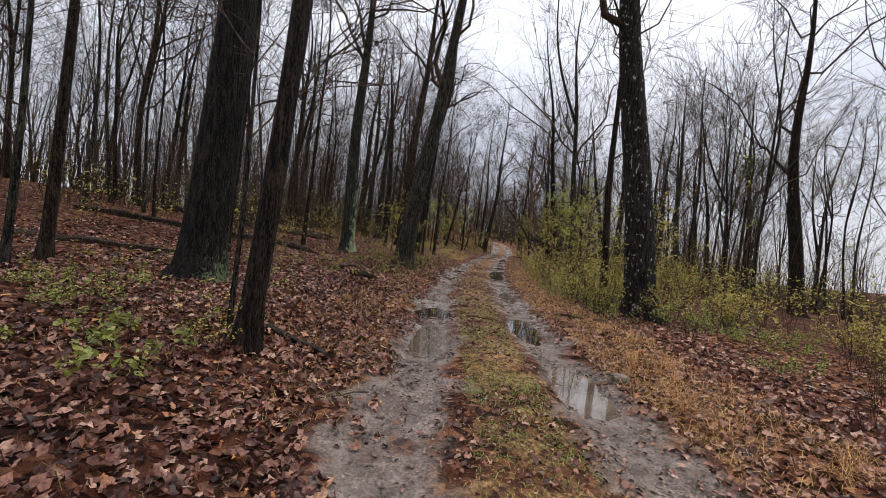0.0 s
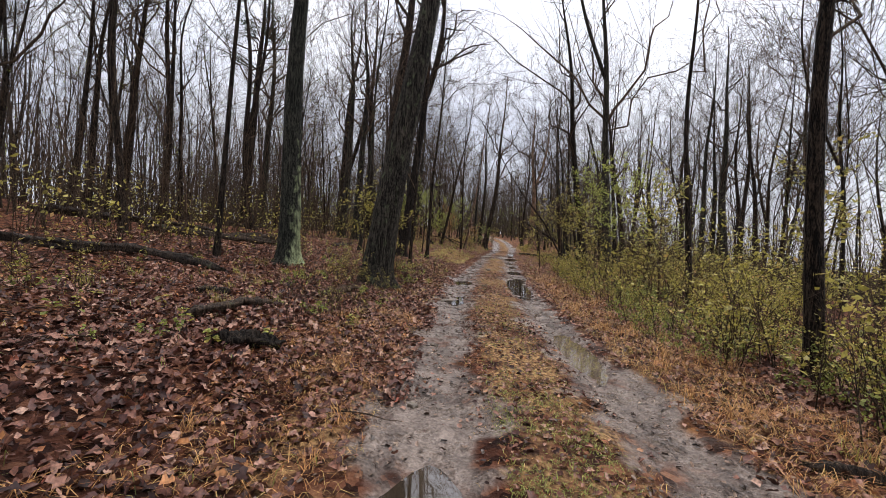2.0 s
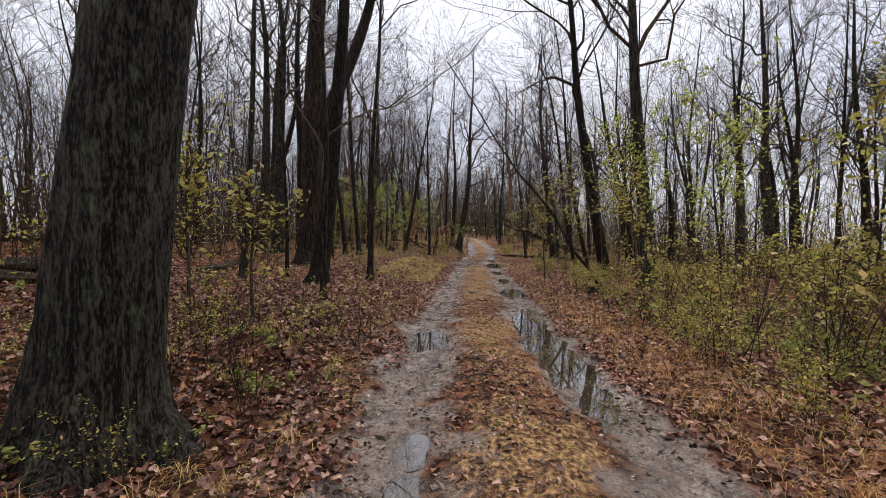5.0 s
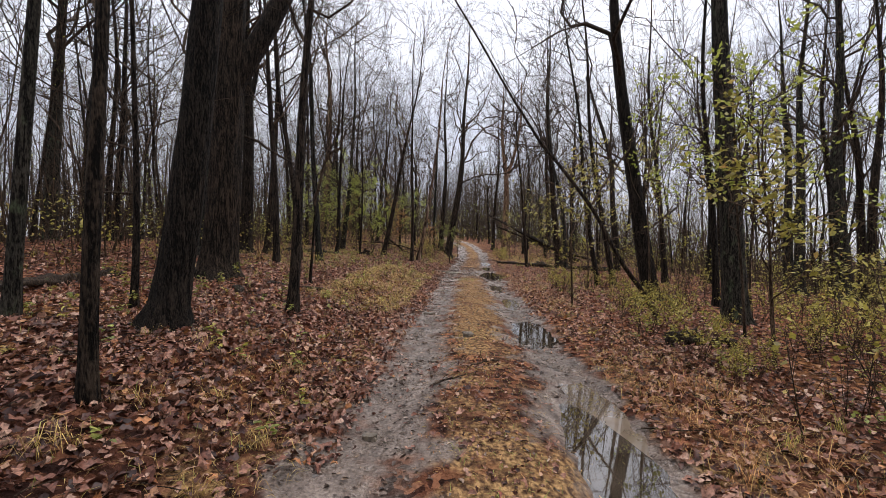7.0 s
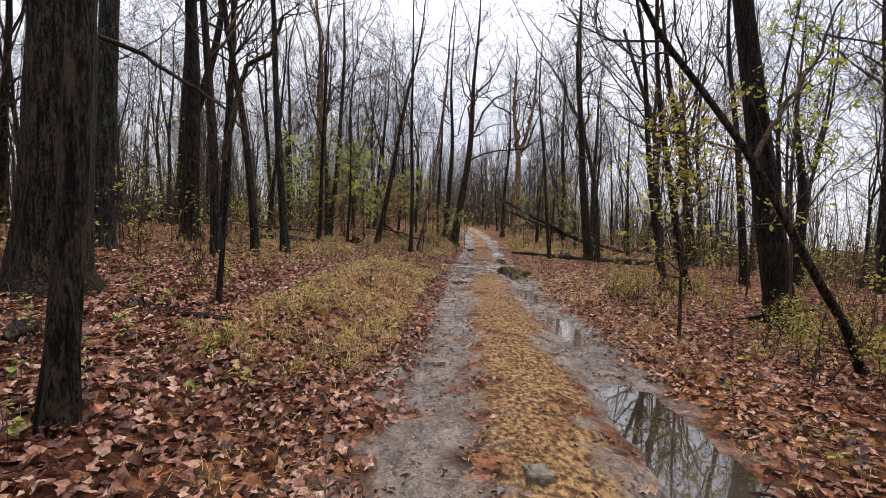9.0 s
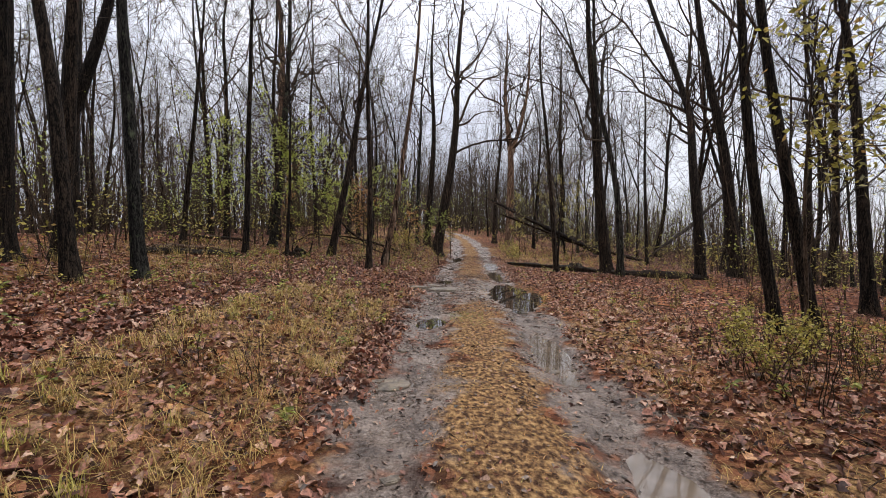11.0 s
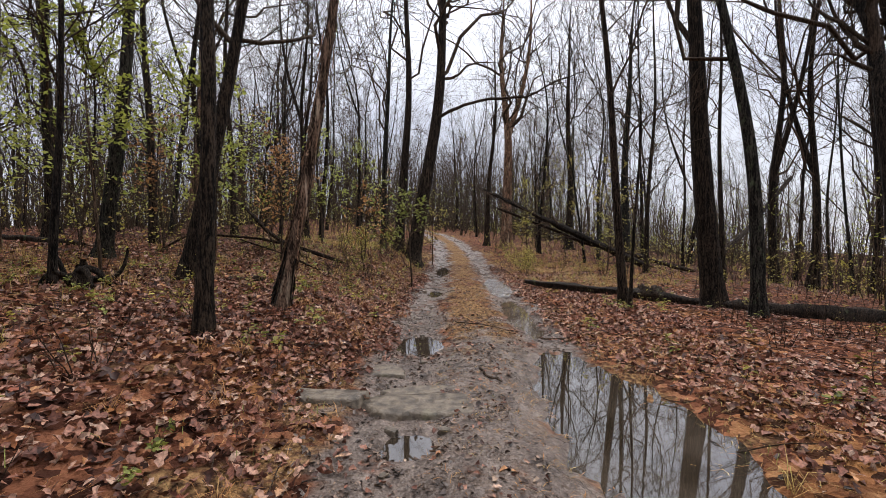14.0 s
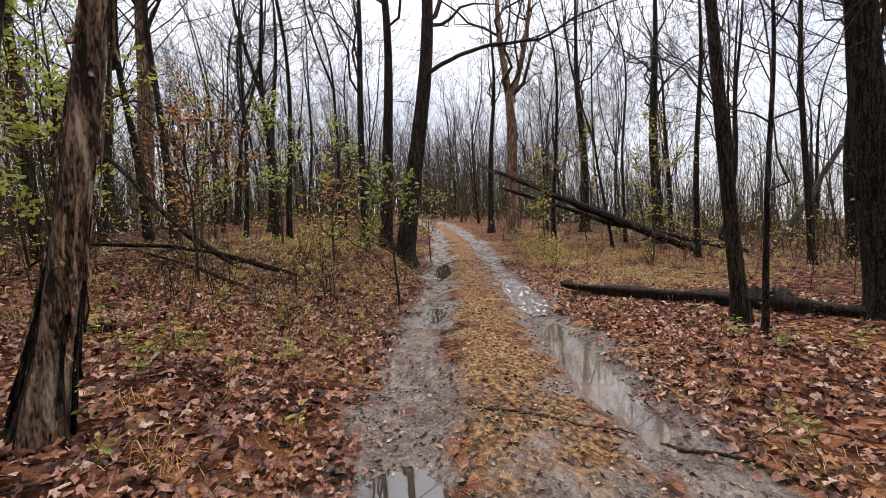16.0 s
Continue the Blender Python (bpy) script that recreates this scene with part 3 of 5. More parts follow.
def limb(ob, points, r0, r1, seed):
    """A bent bough of a tree through places in the world."""
    rng = np.random.default_rng(seed)
    pts = np.array(points, float) - np.array(ob.location)
    s, u = np.linspace(0, 1, 18), np.linspace(0, 1, len(pts))
    P = np.stack([np.interp(s, u, pts[:, i]) for i in range(3)], -1) + rng.normal(size=(18, 3)) * 0.012
    P, R = P[None], np.linspace(r0, r1, 18)[None]
    B, RB = shoots(rng, P, R, 8, 0.2, 1.0, 0.8, 0.3, 0.6, 4, 0.0, 0.6, 0.004)
    part("limb", mesh_of("limb", *join(tubes(P, R, 7), tubes(B, RB, 3))), TWIG, ob)


TREE_COUNT = [0]


def tree(x, y, lx, ly, r, H=0.0, skin=None, bow=0.0, label="", limbs=0, low=0.0, buds=0, fork=None, ridge=True, strips=0, leafy=None):
    """One standing tree, given at its foot: place, lean per metre of height and half thickness."""
    TREE_COUNT[0] += 1
    rng = np.random.default_rng(1000 + TREE_COUNT[0])
    H = H or (9.5 + 26 * min(r, 0.4) + rng.uniform(-1, 1.5) if r > 0.06 else 5.0 + 50 * r)
    big = r > 0.14
    k, sides = (16, 8) if not ridge else (60, 32) if r > 0.2 else (36, 16) if big else (22, 9)
    P, R = stem(rng, r, H, (lx, ly), k, bow, 0.5, 1.0 if ridge else 2.8)
    low = low or (0.36 if big else 0.32 if r > 0.05 else 0.2)
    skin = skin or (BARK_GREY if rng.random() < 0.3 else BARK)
    lean = math.hypot(lx, ly)
    how = "leaning" if lean > 0.12 else "upright"
    girth = "thick" if r > 0.2 else "slender" if r < 0.09 else "tall"
    words = label or f"{girth} {how} bare tree with {skin.name.replace('_', ' ')} in the litter"
    ob = thing("tree", x, y, float(land(x, y)), words, "tree", "woodland trees")
    pieces = trunk_mesh(rng, P, R, sides, 0.75 if big else 0.45, ridge and r > 0.1)
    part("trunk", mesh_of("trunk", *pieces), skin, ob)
    for n_strip in range(strips):
        # A long plate of bark, standing off the trunk at its lower end.
        low_plate = n_strip % 3 == 0
        h, a, ln, w = rng.uniform(-0.05, 0.3) if low_plate else rng.uniform(0.3, 3.6), rng.uniform(0, 6.28), rng.uniform(0.25, 0.7), rng.uniform(0.22, 0.5)
        hs = np.linspace(h, h + ln, 6)
        grid = []
        for depth in (0.0, 0.008):
            for j, z in enumerate(hs):
                off = depth + 0.004 + 0.045 * (1 - j / 5) ** 2 * rng.uniform(0.5, 1.2)
                rad = float(np.interp(z, P[0, :, 2], R[0])) * (1.0 + 0.45 * math.exp(-max(z + 0.15, 0) / 0.22)) + off
                ctr = [float(np.interp(z, P[0, :, 2], P[0, :, i])) for i in (0, 1)]
                for q in (-1, -0.4, 0.4, 1):
                    b = a + q * w * 0.5 * (0.7 + 0.3 * math.sin(j * 1.7 + h)) + 0.05 * math.sin(j + h * 9)
                    grid.append((ctr[0] + rad * math.cos(b), ctr[1] + rad * math.sin(b), z))
        ids = np.arange(48).reshape(2, 6, 4)
        face = lambda g: np.stack([g[:-1, :-1], g[:-1, 1:], g[1:, 1:], g[1:, :-1]], -1).reshape(-1, 4)
        edge = lambda u, v: np.stack([u[:-1], u[1:], v[1:], v[:-1]], -1)
        quads = np.concatenate([face(ids[1]), face(ids[0])[:, ::-1], edge(ids[0, :, 0], ids[1, :, 0]), edge(ids[1, :, 3], ids[0, :, 3]),
                                edge(ids[1, 0], ids[0, 0]), edge(ids[0, 5], ids[1, 5])])
        part("bark_strip", mesh_of("bark_strip", grid, quads), BARK if low_plate else skin, ob)
    if fork:
        h, dx, dy = fork
        i = int(k * h / H)
        s = np.linspace(0, 1, 20)[:, None]
        base, top = P[0, i], P[0, i] + np.array([dx, dy, H * 0.55])
        F = base + (top - base) * s + np.array([dx, dy, 0]) * 0.5 * np.sin(math.pi * s) * 0.8
        RF = (R[0, i] * 0.8 * (1 - 0.85 * s[:, 0]) + 0.01)
        part("limb", mesh_of("limb", *tubes(F[None], RF[None], 10)), skin, ob)
        fp, fr = F[None], RF[None]
    n1 = limbs or (13 if r > 0.2 else 11 if r > 0.1 else 9)
    (v, q), (B, C) = crown_mesh(rng, P, R, n1, 6, 4 if not ridge else 5, low, 0.75 if big else 1.0, 0.36 if big else 0.42, 0.0055 if ridge else 0.0065, 4 if ridge else 3)
    if fork:
        (v2, q2), _ = crown_mesh(rng, fp, fr, 7, 5, 4, 0.2, 0.9, 0.42, kinks=4 if ridge else 3)
        v, q = join((v, q), (v2, q2))
    crown = part("crown", mesh_of("crown", v, q), TWIG, ob)
    if buds:
        part("foliage", mesh_of("foliage", *leaves_on(rng, C, buds, 0.05), smooth=False), leafy or GREEN, crown, "sparse yellow-green spring leaves")
    return ob


def bowed_tree(points, r0, r1, label, bough, br=0.028, limbs=6):
    """A trunk bent through places in the world, with one upright bough."""
    rng = np.random.default_rng(45)
    x, y, z = points[0]
    ob = thing("tree", x, y, float(land(x, y)), label, "tree", "woodland trees")
    pts = np.array(points) - np.array(ob.location)
    u, t = np.linspace(0, 1, len(pts)), np.linspace(0, 1, 46)
    P = np.stack([np.interp(t, u, pts[:, i]) for i in range(3)], -1)
    for _ in range(2):
        P[1:-1] = (P[:-2] + 2 * P[1:-1] + P[2:]) / 4
    P, R = P[None], np.linspace(r0, r1, 46)[None]
    part("trunk", mesh_of("trunk", *trunk_mesh(rng, P, R, 12, 0.3, True)), BARK, ob)
    (v, q), _ = crown_mesh(rng, P, R, limbs, 4, 3, 0.45, 0.9, 0.2)
    part("crown", mesh_of("crown", v, q), TWIG, ob)
    limb(ob, bough, br, 0.01, 46)


# First stretch
tree(-3.86, 7.40, 0.044, 0.024, 0.36, label="massive old tree with black furrowed bark and flared mossy foot", skin=BARK_FOOT)
tree(-1.59, 4.17, 0.085, 0.025, 0.106, label="dark leaning tree close beside the track")
tree(-5.88, 6.81, 0.053, 0.025, 0.09)
tree(-5.65, 5.99, 0.02, 0.024, 0.05)
tree(-1.92, 4.55, 0.01, 0.024, 0.022)
tree(-3.76, 17.4, 0.02, 0.031, 0.265, skin=BARK_MOSS, label="straight thick tree with pale green mossy bark")
tree(-1.52, 16.78, 0.152, 0.026, 0.335, skin=BARK_GREY, label="thick leaning tree with cracked grey bark beside the track")
tree(4.16, 11.32, -0.045, 0.019, 0.098)
tree(4.6, 10.2, -0.11, 0.023, 0.35, skin=BARK_LICHEN, label="thick tree with pale lichen spots on dark bark")
tree(15.39, 19.45, -0.08, 0.023, 0.30)
tree(17.5, 33.62, -0.072, 0.033, 0.26)
tree(18.04, 33.16, 0.0, 0.03, 0.18)
tree(23.28, 34.73, -0.02, 0.03, 0.25)
tree(6.83, 18.56, -0.049, 0.032, 0.087)
tree(16.4, 34.5, 0.016, 0.028, 0.2)
tree(13.9, 36.12, 0.0, 0.029, 0.2, H=8.0, limbs=2, label="broken-off grey snag without a crown")
tree(-5.38, 17.15, 0.032, 0.033, 0.07)
tree(-16.57, 29.27, 0.098, 0.033, 0.25)
tree(-17.58, 28.42, 0.077, 0.033, 0.2)
tree(-18.15, 27.92, 0.15, 0.032, 0.17)
tree(-6.3, 34.2, 0.045, 0.033, 0.24)
tree(-3.75, 9.6, 0.11, 0.02, 0.062, bow=-0.12, label="thin crooked dark sapling in the leaf litter")
tree(-5.19, 10.93, 0.034, 0.02, 0.069)

# Second stretch
tree(-1.6, 23.71, 0.137, 0.008, 0.19, label="dark leaning tree with stringy bark beside the track")
old = tree(-2.87, 28.29, 0.072, 0.014, 0.36, skin=BARK, fork=(4.2, 2.2, 1.0), label="massive black-barked tree with flared roots")
limb(old, [(-3.0, 28.6, 4.2), (-3.14, 29.36, 4.05), (-2.37, 29.28, 3.75), (-1.75, 29.21, 3.34), (-1.22, 29.15, 3.04), (-0.9, 29.1, 2.6)], 0.045, 0.012, 1)
tree(-0.62, 25.3, 0.055, 0.063, 0.076, skin=BARK)
tree(-1.06, 21.7, 0.02, 0.018, 0.053)
tree(-3.19, 23.71, 0.088, 0.012, 0.073)
tree(-12.36, 36.6, 0.039, 0.017, 0.27)
tree(-2.55, 24.82, 0.0, 0.02, 0.045)
tree(-11.12, 38.52, 0.032, 0.017, 0.168)
tree(-3.0, 33.16, -0.05, 0.025, 0.11)
tree(7.6, 29.7, -0.165, 0.05, 0.215, label="thick leaning dark tree among brush")
tree(7.55, 26.7, -0.045, 0.05, 0.22, skin=BARK_GREY, buds=300, fork=(9.0, -1.6, 0.3))
bowed_tree([(6.25, 27.2, -0.1), (5.8, 27.0, 0.5), (5.28, 26.88, 1.07), (4.75, 27.05, 2.15), (4.2, 27.1, 2.85), (3.7, 27.1, 3.4), (3.45, 27.05, 3.75), (3.05, 27.0, 4.3), (2.3, 27.1, 5.6), (1.6, 27.3, 6.8)],
           0.048, 0.014, "thin bowed tree leaning far over the brush", [(4.7, 27.08, 2.2), (5.1, 27.2, 2.75), (5.55, 27.3, 3.3), (5.9, 27.3, 4.2)])
tree(8.7, 28.78, -0.025, 0.06, 0.078)
tree(19.53, 38.24, -0.054, 0.025, 0.22)
tree(20.68, 37.1, -0.055, 0.025, 0.19)
tree(21.36, 36.34, -0.1, 0.03, 0.2)
tree(-8.61, 43.27, 0.061, 0.04, 0.32, fork=(4.0, 1.6, 0.2))
snag = tree(-0.95, 28.2, 0.05, 0.02, 0.03, H=3.2, limbs=3, label="thin dead stem with a twisted broken top")
limb(snag, [(-0.85, 28.15, 2.2), (-0.71, 28.08, 2.72), (-0.65, 28.1, 3.04), (-0.56, 28.1, 3.27), (-0.31, 28.09, 3.4), (-0.25, 28.09, 3.62), (-0.16, 28.09, 3.8)], 0.035, 0.02, 2)
tree(-2.6, 34.6, -0.14, 0.05, 0.11, bow=0.1)
tree(11.41, 35.27, -0.08, 0.05, 0.119)
tree(21.76, 46.54, -0.038, 0.05, 0.2, H=11.0, limbs=2, label="tall broken grey snag on the slope")
tree(-5.08, 32.54, 0.019, 0.045, 0.24, skin=BARK_GREY)
tree(-5.1, 36.42, 0.009, 0.045, 0.25)

# Third stretch
tree(-4.72, 42.71, 0.089, 0.026, 0.088, limbs=5)
tree(-2.3, 41.2, 0.052, 0.031, 0.088)
tree(-2.6, 45.2, 0.105, 0.02, 0.15, buds=420)
tree(-0.1, 42.9, 0.235, 0.02, 0.13, label="dark tree leaning strongly beside a thinner one")
tree(1.42, 39.55, 0.01, 0.037, 0.078, skin=BARK, label="slender upright black tree standing in litter")
tree(1.75, 41.2, 0.19, 0.03, 0.082, limbs=4, low=0.5, strips=44, skin=BARK_BARE, label="leaning dead tree with peeling tan bark")
tree(9.97, 43.3, -0.085, 0.048, 0.215, label="thick straight black tree behind the fallen log")
tree(9.86, 42.1, -0.117, 0.053, 0.12, bow=0.2)
tree(-1.2, 41.6, 0.026, 0.034, 0.05)
bend = tree(4.35, 52.0, 0.155, 0.035, 0.28, label="thick leaning tree where the track bends")
limb(bend, [(5.2, 52.0, 5.75), (6.1, 51.7, 6.2), (7.1, 51.4, 6.45), (8.6, 51.1, 6.5), (9.6, 50.9, 7.1), (10.6, 50.6, 7.4)], 0.07, 0.02, 5)
tree(3.85, 52.4, 0.056, 0.05, 0.19, buds=250)
tree(3.23, 51.09, 0.045, 0.05, 0.11)
tree(11.43, 63.4, 0.004, 0.06, 0.38, skin=BARK_BARE, fork=(7.5, 1.6, 0.5), label="tall tree with reddish peeling bark")
tree(8.15, 43.62, -0.073, 0.06, 0.094)
tree(-6.09, 58.97, 0.043, 0.05, 0.38, skin=BARK_BARE, label="shaggy-barked tan tree in the brush")
tree(-5.38, 54.72, 0.137, 0.046, 0.112)
tree(15.96, 63.81, 0.02, 0.05, 0.28)
tree(13.78, 51.54, 0.034, 0.05, 0.1)
tree(15.95, 56.74, 0.026, 0.05, 0.24)
tree(7.96, 43.1, 0.056, 0.05, 0.033)
tree(-1.44, 61.0, 0.081, 0.05, 0.16)
tree(14.59, 48.43, -0.024, 0.06, 0.087)
tree(10.54, 65.14, 0.05, 0.05, 0.2)
tree(-2.07, 35.4, -0.088, 0.048, 0.115)
tree(-4.44, 37.0, 0.044, 0.034, 0.148)
tree(7.9, 33.6, -0.17, 0.053, 0.09)
tree(8.45, 33.55, -0.175, 0.055, 0.098)
tree(15.09, 43.16, -0.17, 0.06, 0.25, bow=0.15, label="crooked dark tree leaning above the slope")
bowed_tree([(12.75, 42.0, -0.15), (12.68, 42.0, 1.0), (12.6, 42.03, 2.05), (12.55, 42.15, 3.0), (12.55, 42.3, 4.1), (12.72, 42.7, 5.7), (12.68, 43.2, 6.85), (12.6, 43.6, 7.8), (12.37, 44.2, 9.4), (12.0, 44.8, 11.5)],
           0.19, 0.07, "dark tree bending away above its middle", [(12.6, 42.5, 5.0), (12.5, 42.6, 6.5), (12.6, 42.6, 8.5), (12.4, 42.8, 11.5)], 0.1, 12)


def pine(x, y, r, H, tufts=9000):
    """A thin pine with tufts of dark needles in its top."""
    rng = np.random.default_rng(77)
    ob = thing("pine_tree", x, y, float(land(x, y)), "slim dark pine with sparse needle tufts near its top", "tree", "woodland trees")
    P, R = stem(rng, r, H, (0.03, 0.03), 30)
    part("trunk", mesh_of("trunk", *trunk_mesh(rng, P, R, 12, 0.4, True)), BARK, ob)
    (v, q), (B, C) = crown_mesh(rng, P, R, 16, 6, 4, 0.5, 1.2, 0.22)
    crown = part("crown", mesh_of("crown", v, q), TWIG, ob)
    part("foliage", mesh_of("foliage", *leaves_on(rng, C, tufts, 0.10, 0.16), smooth=False), NEEDLE, crown)


pine(-11.7, 32.8, 0.3, 17.0)
pine(21.8, 33.0, 0.13, 10.0, 3600)


# ---- the woods behind: repeats of a few trees ----
def forest():
    rng = np.random.default_rng(5)
    stock = []
    for i in range(9):
        r = (0.05, 0.06, 0.07, 0.08, 0.09, 0.10, 0.12, 0.14, 0.17)[i]
        ob = tree(400 + 6 * i, -300, rng.normal() * 0.05, rng.normal() * 0.05, r, H=9 + 40 * r + rng.uniform(-1, 2), low=0.22, limbs=11, fork=(rng.uniform(3.5, 7), rng.normal() * 0.9, rng.normal() * 0.9) if i % 3 else None,
                  label=f"{'slender' if r < 0.11 else 'tall'} woodland tree with dark wet bark and few first leaves", ridge=False, buds=(380, 0, 480, 300, 0, 600, 380, 160, 420)[i], leafy=SPRING)
        stock.append(ob)
    near = [(o.location.x, o.location.y) for o in scene.objects if o.name.split(".")[0] in ("tree", "pine_tree")]
    spots, tries = [], 0
    while len(spots) < 195 and tries < 20000:
        tries += 1
        y = rng.uniform(2, 105)
        side = -1 if rng.random() < 0.66 else 1
        d = side * (rng.uniform(0, 1) ** 0.8 * (34 if side < 0 else 26) + 3.0)
        x = float(road_x(y)) + d
        if y < 57 and abs(d) < (8.5 if side < 0 else 9.5 if y < 45 else 6.3) or y < 12 and abs(d) < 13:
            continue
        if min(math.hypot(x - a, y - b) for a, b in near + spots) < 1.25:
            continue
        spots.append((x, y))
    while len(spots) < 206:
        x, y = rng.uniform(8.5, 27), rng.uniform(46, 78)
        if x - float(road_x(y)) > 3 and min(math.hypot(x - a, y - b) for a, b in near + spots) > 1.2:
            spots.append((x, y))
    other = np.random.default_rng(6)
    while len(spots) < 214:
        x, y = other.uniform(-4.5, 3.2), other.uniform(52, 67)
        if min(math.hypot(x - a, y - b) for a, b in near + spots) > 1.2:
            spots.append((x, y))
    for count, x0, x1, y0, y1 in ((22, -30, -9.5, 10, 30), (9, 18, 30, 24, 36), (6, 20, 34, 46, 66)):
        for _ in range(count):
            x, y = other.uniform(x0, x1), other.uniform(y0, y1)
            if min(math.hypot(x - a, y - b) for a, b in near + spots) > 0.9:
                spots.append((x, y))
    for i, (x, y) in enumerate(spots):
        src = stock[int(rng.integers(0, 9))]
        if i < 9:
            src, ob = None, stock[i]
            ob.matrix_basis = pose(x, y, float(land(x, y)), 0, 0, rng.uniform(0, 360))
            continue
        lean_x, lean_y, turn = rng.normal() * 2.2, rng.normal() * 2.2, rng.uniform(0, 360)
        if i % 3 == 0 and 22 < y < 44 and x - float(road_x(y)) > 6:
            continue  # the wood is more open on the lower side
        copy_thing(src, pose(x, y, float(land(x, y)) - 0.03, lean_x, lean_y, turn))


forest()


def far_woods():
    """Trunks and twigs far off, too many to count."""
    rng = np.random.default_rng(9)
    n = 640
    y = rng.uniform(20, 170, n)
    d = rng.choice([-1, 1], n, p=[0.6, 0.4]) * rng.uniform(2.5, 85, n)
    keep = (np.abs(d) > 30) | (y > 85)
    y, d = y[keep], d[keep]
    x = road_x(y) + d
    xb, yb = rng.uniform(-4, 34, 260), rng.uniform(86, 150, 260)
    open_way = np.abs(xb - road_x(yb)) > 2.2
    x, y = np.concatenate([x, xb[open_way]]), np.concatenate([y, yb[open_way]])
    thin_out = (x > 24) & (rng.uniform(0, 1, len(x)) < 0.4) & (y < 95)
    x, y = x[~thin_out], y[~thin_out]
    z = land(x, y)
    k = 6
    s = np.linspace(0, 1, k)
    H, r = rng.uniform(10, 17, len(x)), rng.uniform(0.05, 0.15, len(x))
    lean = rng.normal(size=(len(x), 2)) * 0.09
    P = np.stack([x[:, None] + lean[:, :1] * H[:, None] * s + rng.normal(size=(len(x), k)) * 0.2, y[:, None] + lean[:, 1:] * H[:, None] * s,
                  z[:, None] - 0.2 + H[:, None] * s], -1)
    R = r[:, None] * (1 - 0.95 * s) + 0.006
    A, RA = shoots(rng, P, R, 8, 0.2, 1.0, 0.7, 0.32, 0.8, 3, 0.35, 0.5, 0.018)
    B, RB = shoots(rng, A, RA, 5, 0.2, 1.0, 0.85, 0.6, 0.5, 2, 0.1, 0.5, 0.012)
    # A closed screen of thin stems behind them.
    n2 = 2300
    side = rng.uniform(0, 1, n2)
    y2 = np.where(side < 0.22, rng.uniform(84, 124, n2), np.where(side < 0.5, rng.uniform(72, 128, n2), rng.uniform(14, 110, n2)))
    d2 = np.where(side < 0.22, rng.uniform(-16, 22, n2), np.where(side < 0.5, rng.uniform(-45, 42, n2), np.where(side < 0.8, -rng.uniform(20, 52, n2), rng.uniform(22, 55, n2))))
    clear_way = np.abs(d2) > 2.0
    y2, d2 = y2[clear_way], d2[clear_way]
    x2 = road_x(y2) + d2
    n2 = len(x2)
    H2 = np.where((d2 > 14) & (y2 < 56), rng.uniform(1.2, 3.6, n2), rng.uniform(4, 11, n2))
    t = np.linspace(0, 1, 4)
    P2 = np.stack([x2[:, None] + rng.normal(size=(n2, 1)) * 0.12 * H2[:, None] * t + rng.normal(size=(n2, 4)) * 0.17, y2[:, None] + 0 * t, land(x2, y2)[:, None] - 0.2 + H2[:, None] * t], -1)
    R2 = rng.uniform(0.03, 0.085, n2)[:, None] * (1 - 0.85 * t)
    A2, RA2 = shoots(rng, P2, R2, 4, 0.25, 1.0, 0.9, 0.4, 0.6, 2, 0.2, 0.5, 0.014)
    v, q = join(tubes(P, R, 5), tubes(A, RA, 3), tubes(B, RB, 3), tubes(P2, R2, 3), tubes(A2, RA2, 3))
    p = A2[rng.integers(0, len(A2), 24000), 1] + rng.normal(size=(24000, 3)) * 0.3
    p = p[p[:, 2] < 7.0]
    lv, lq = small_leaves(rng, p, rng.uniform(0.09, 0.19, len(p)))
    tagged(part("distant_foliage", mesh_of("distant_foliage", lv, lq, smooth=False), SPRING), "faint yellow-green first leaves on the distant woods", "foliage", kind="stuff")
    tagged(part("distant_woods", mesh_of("distant_woods", v, q), STEMS), "distant bare grey-brown woods closing the view", "woods", kind="stuff")


far_woods()


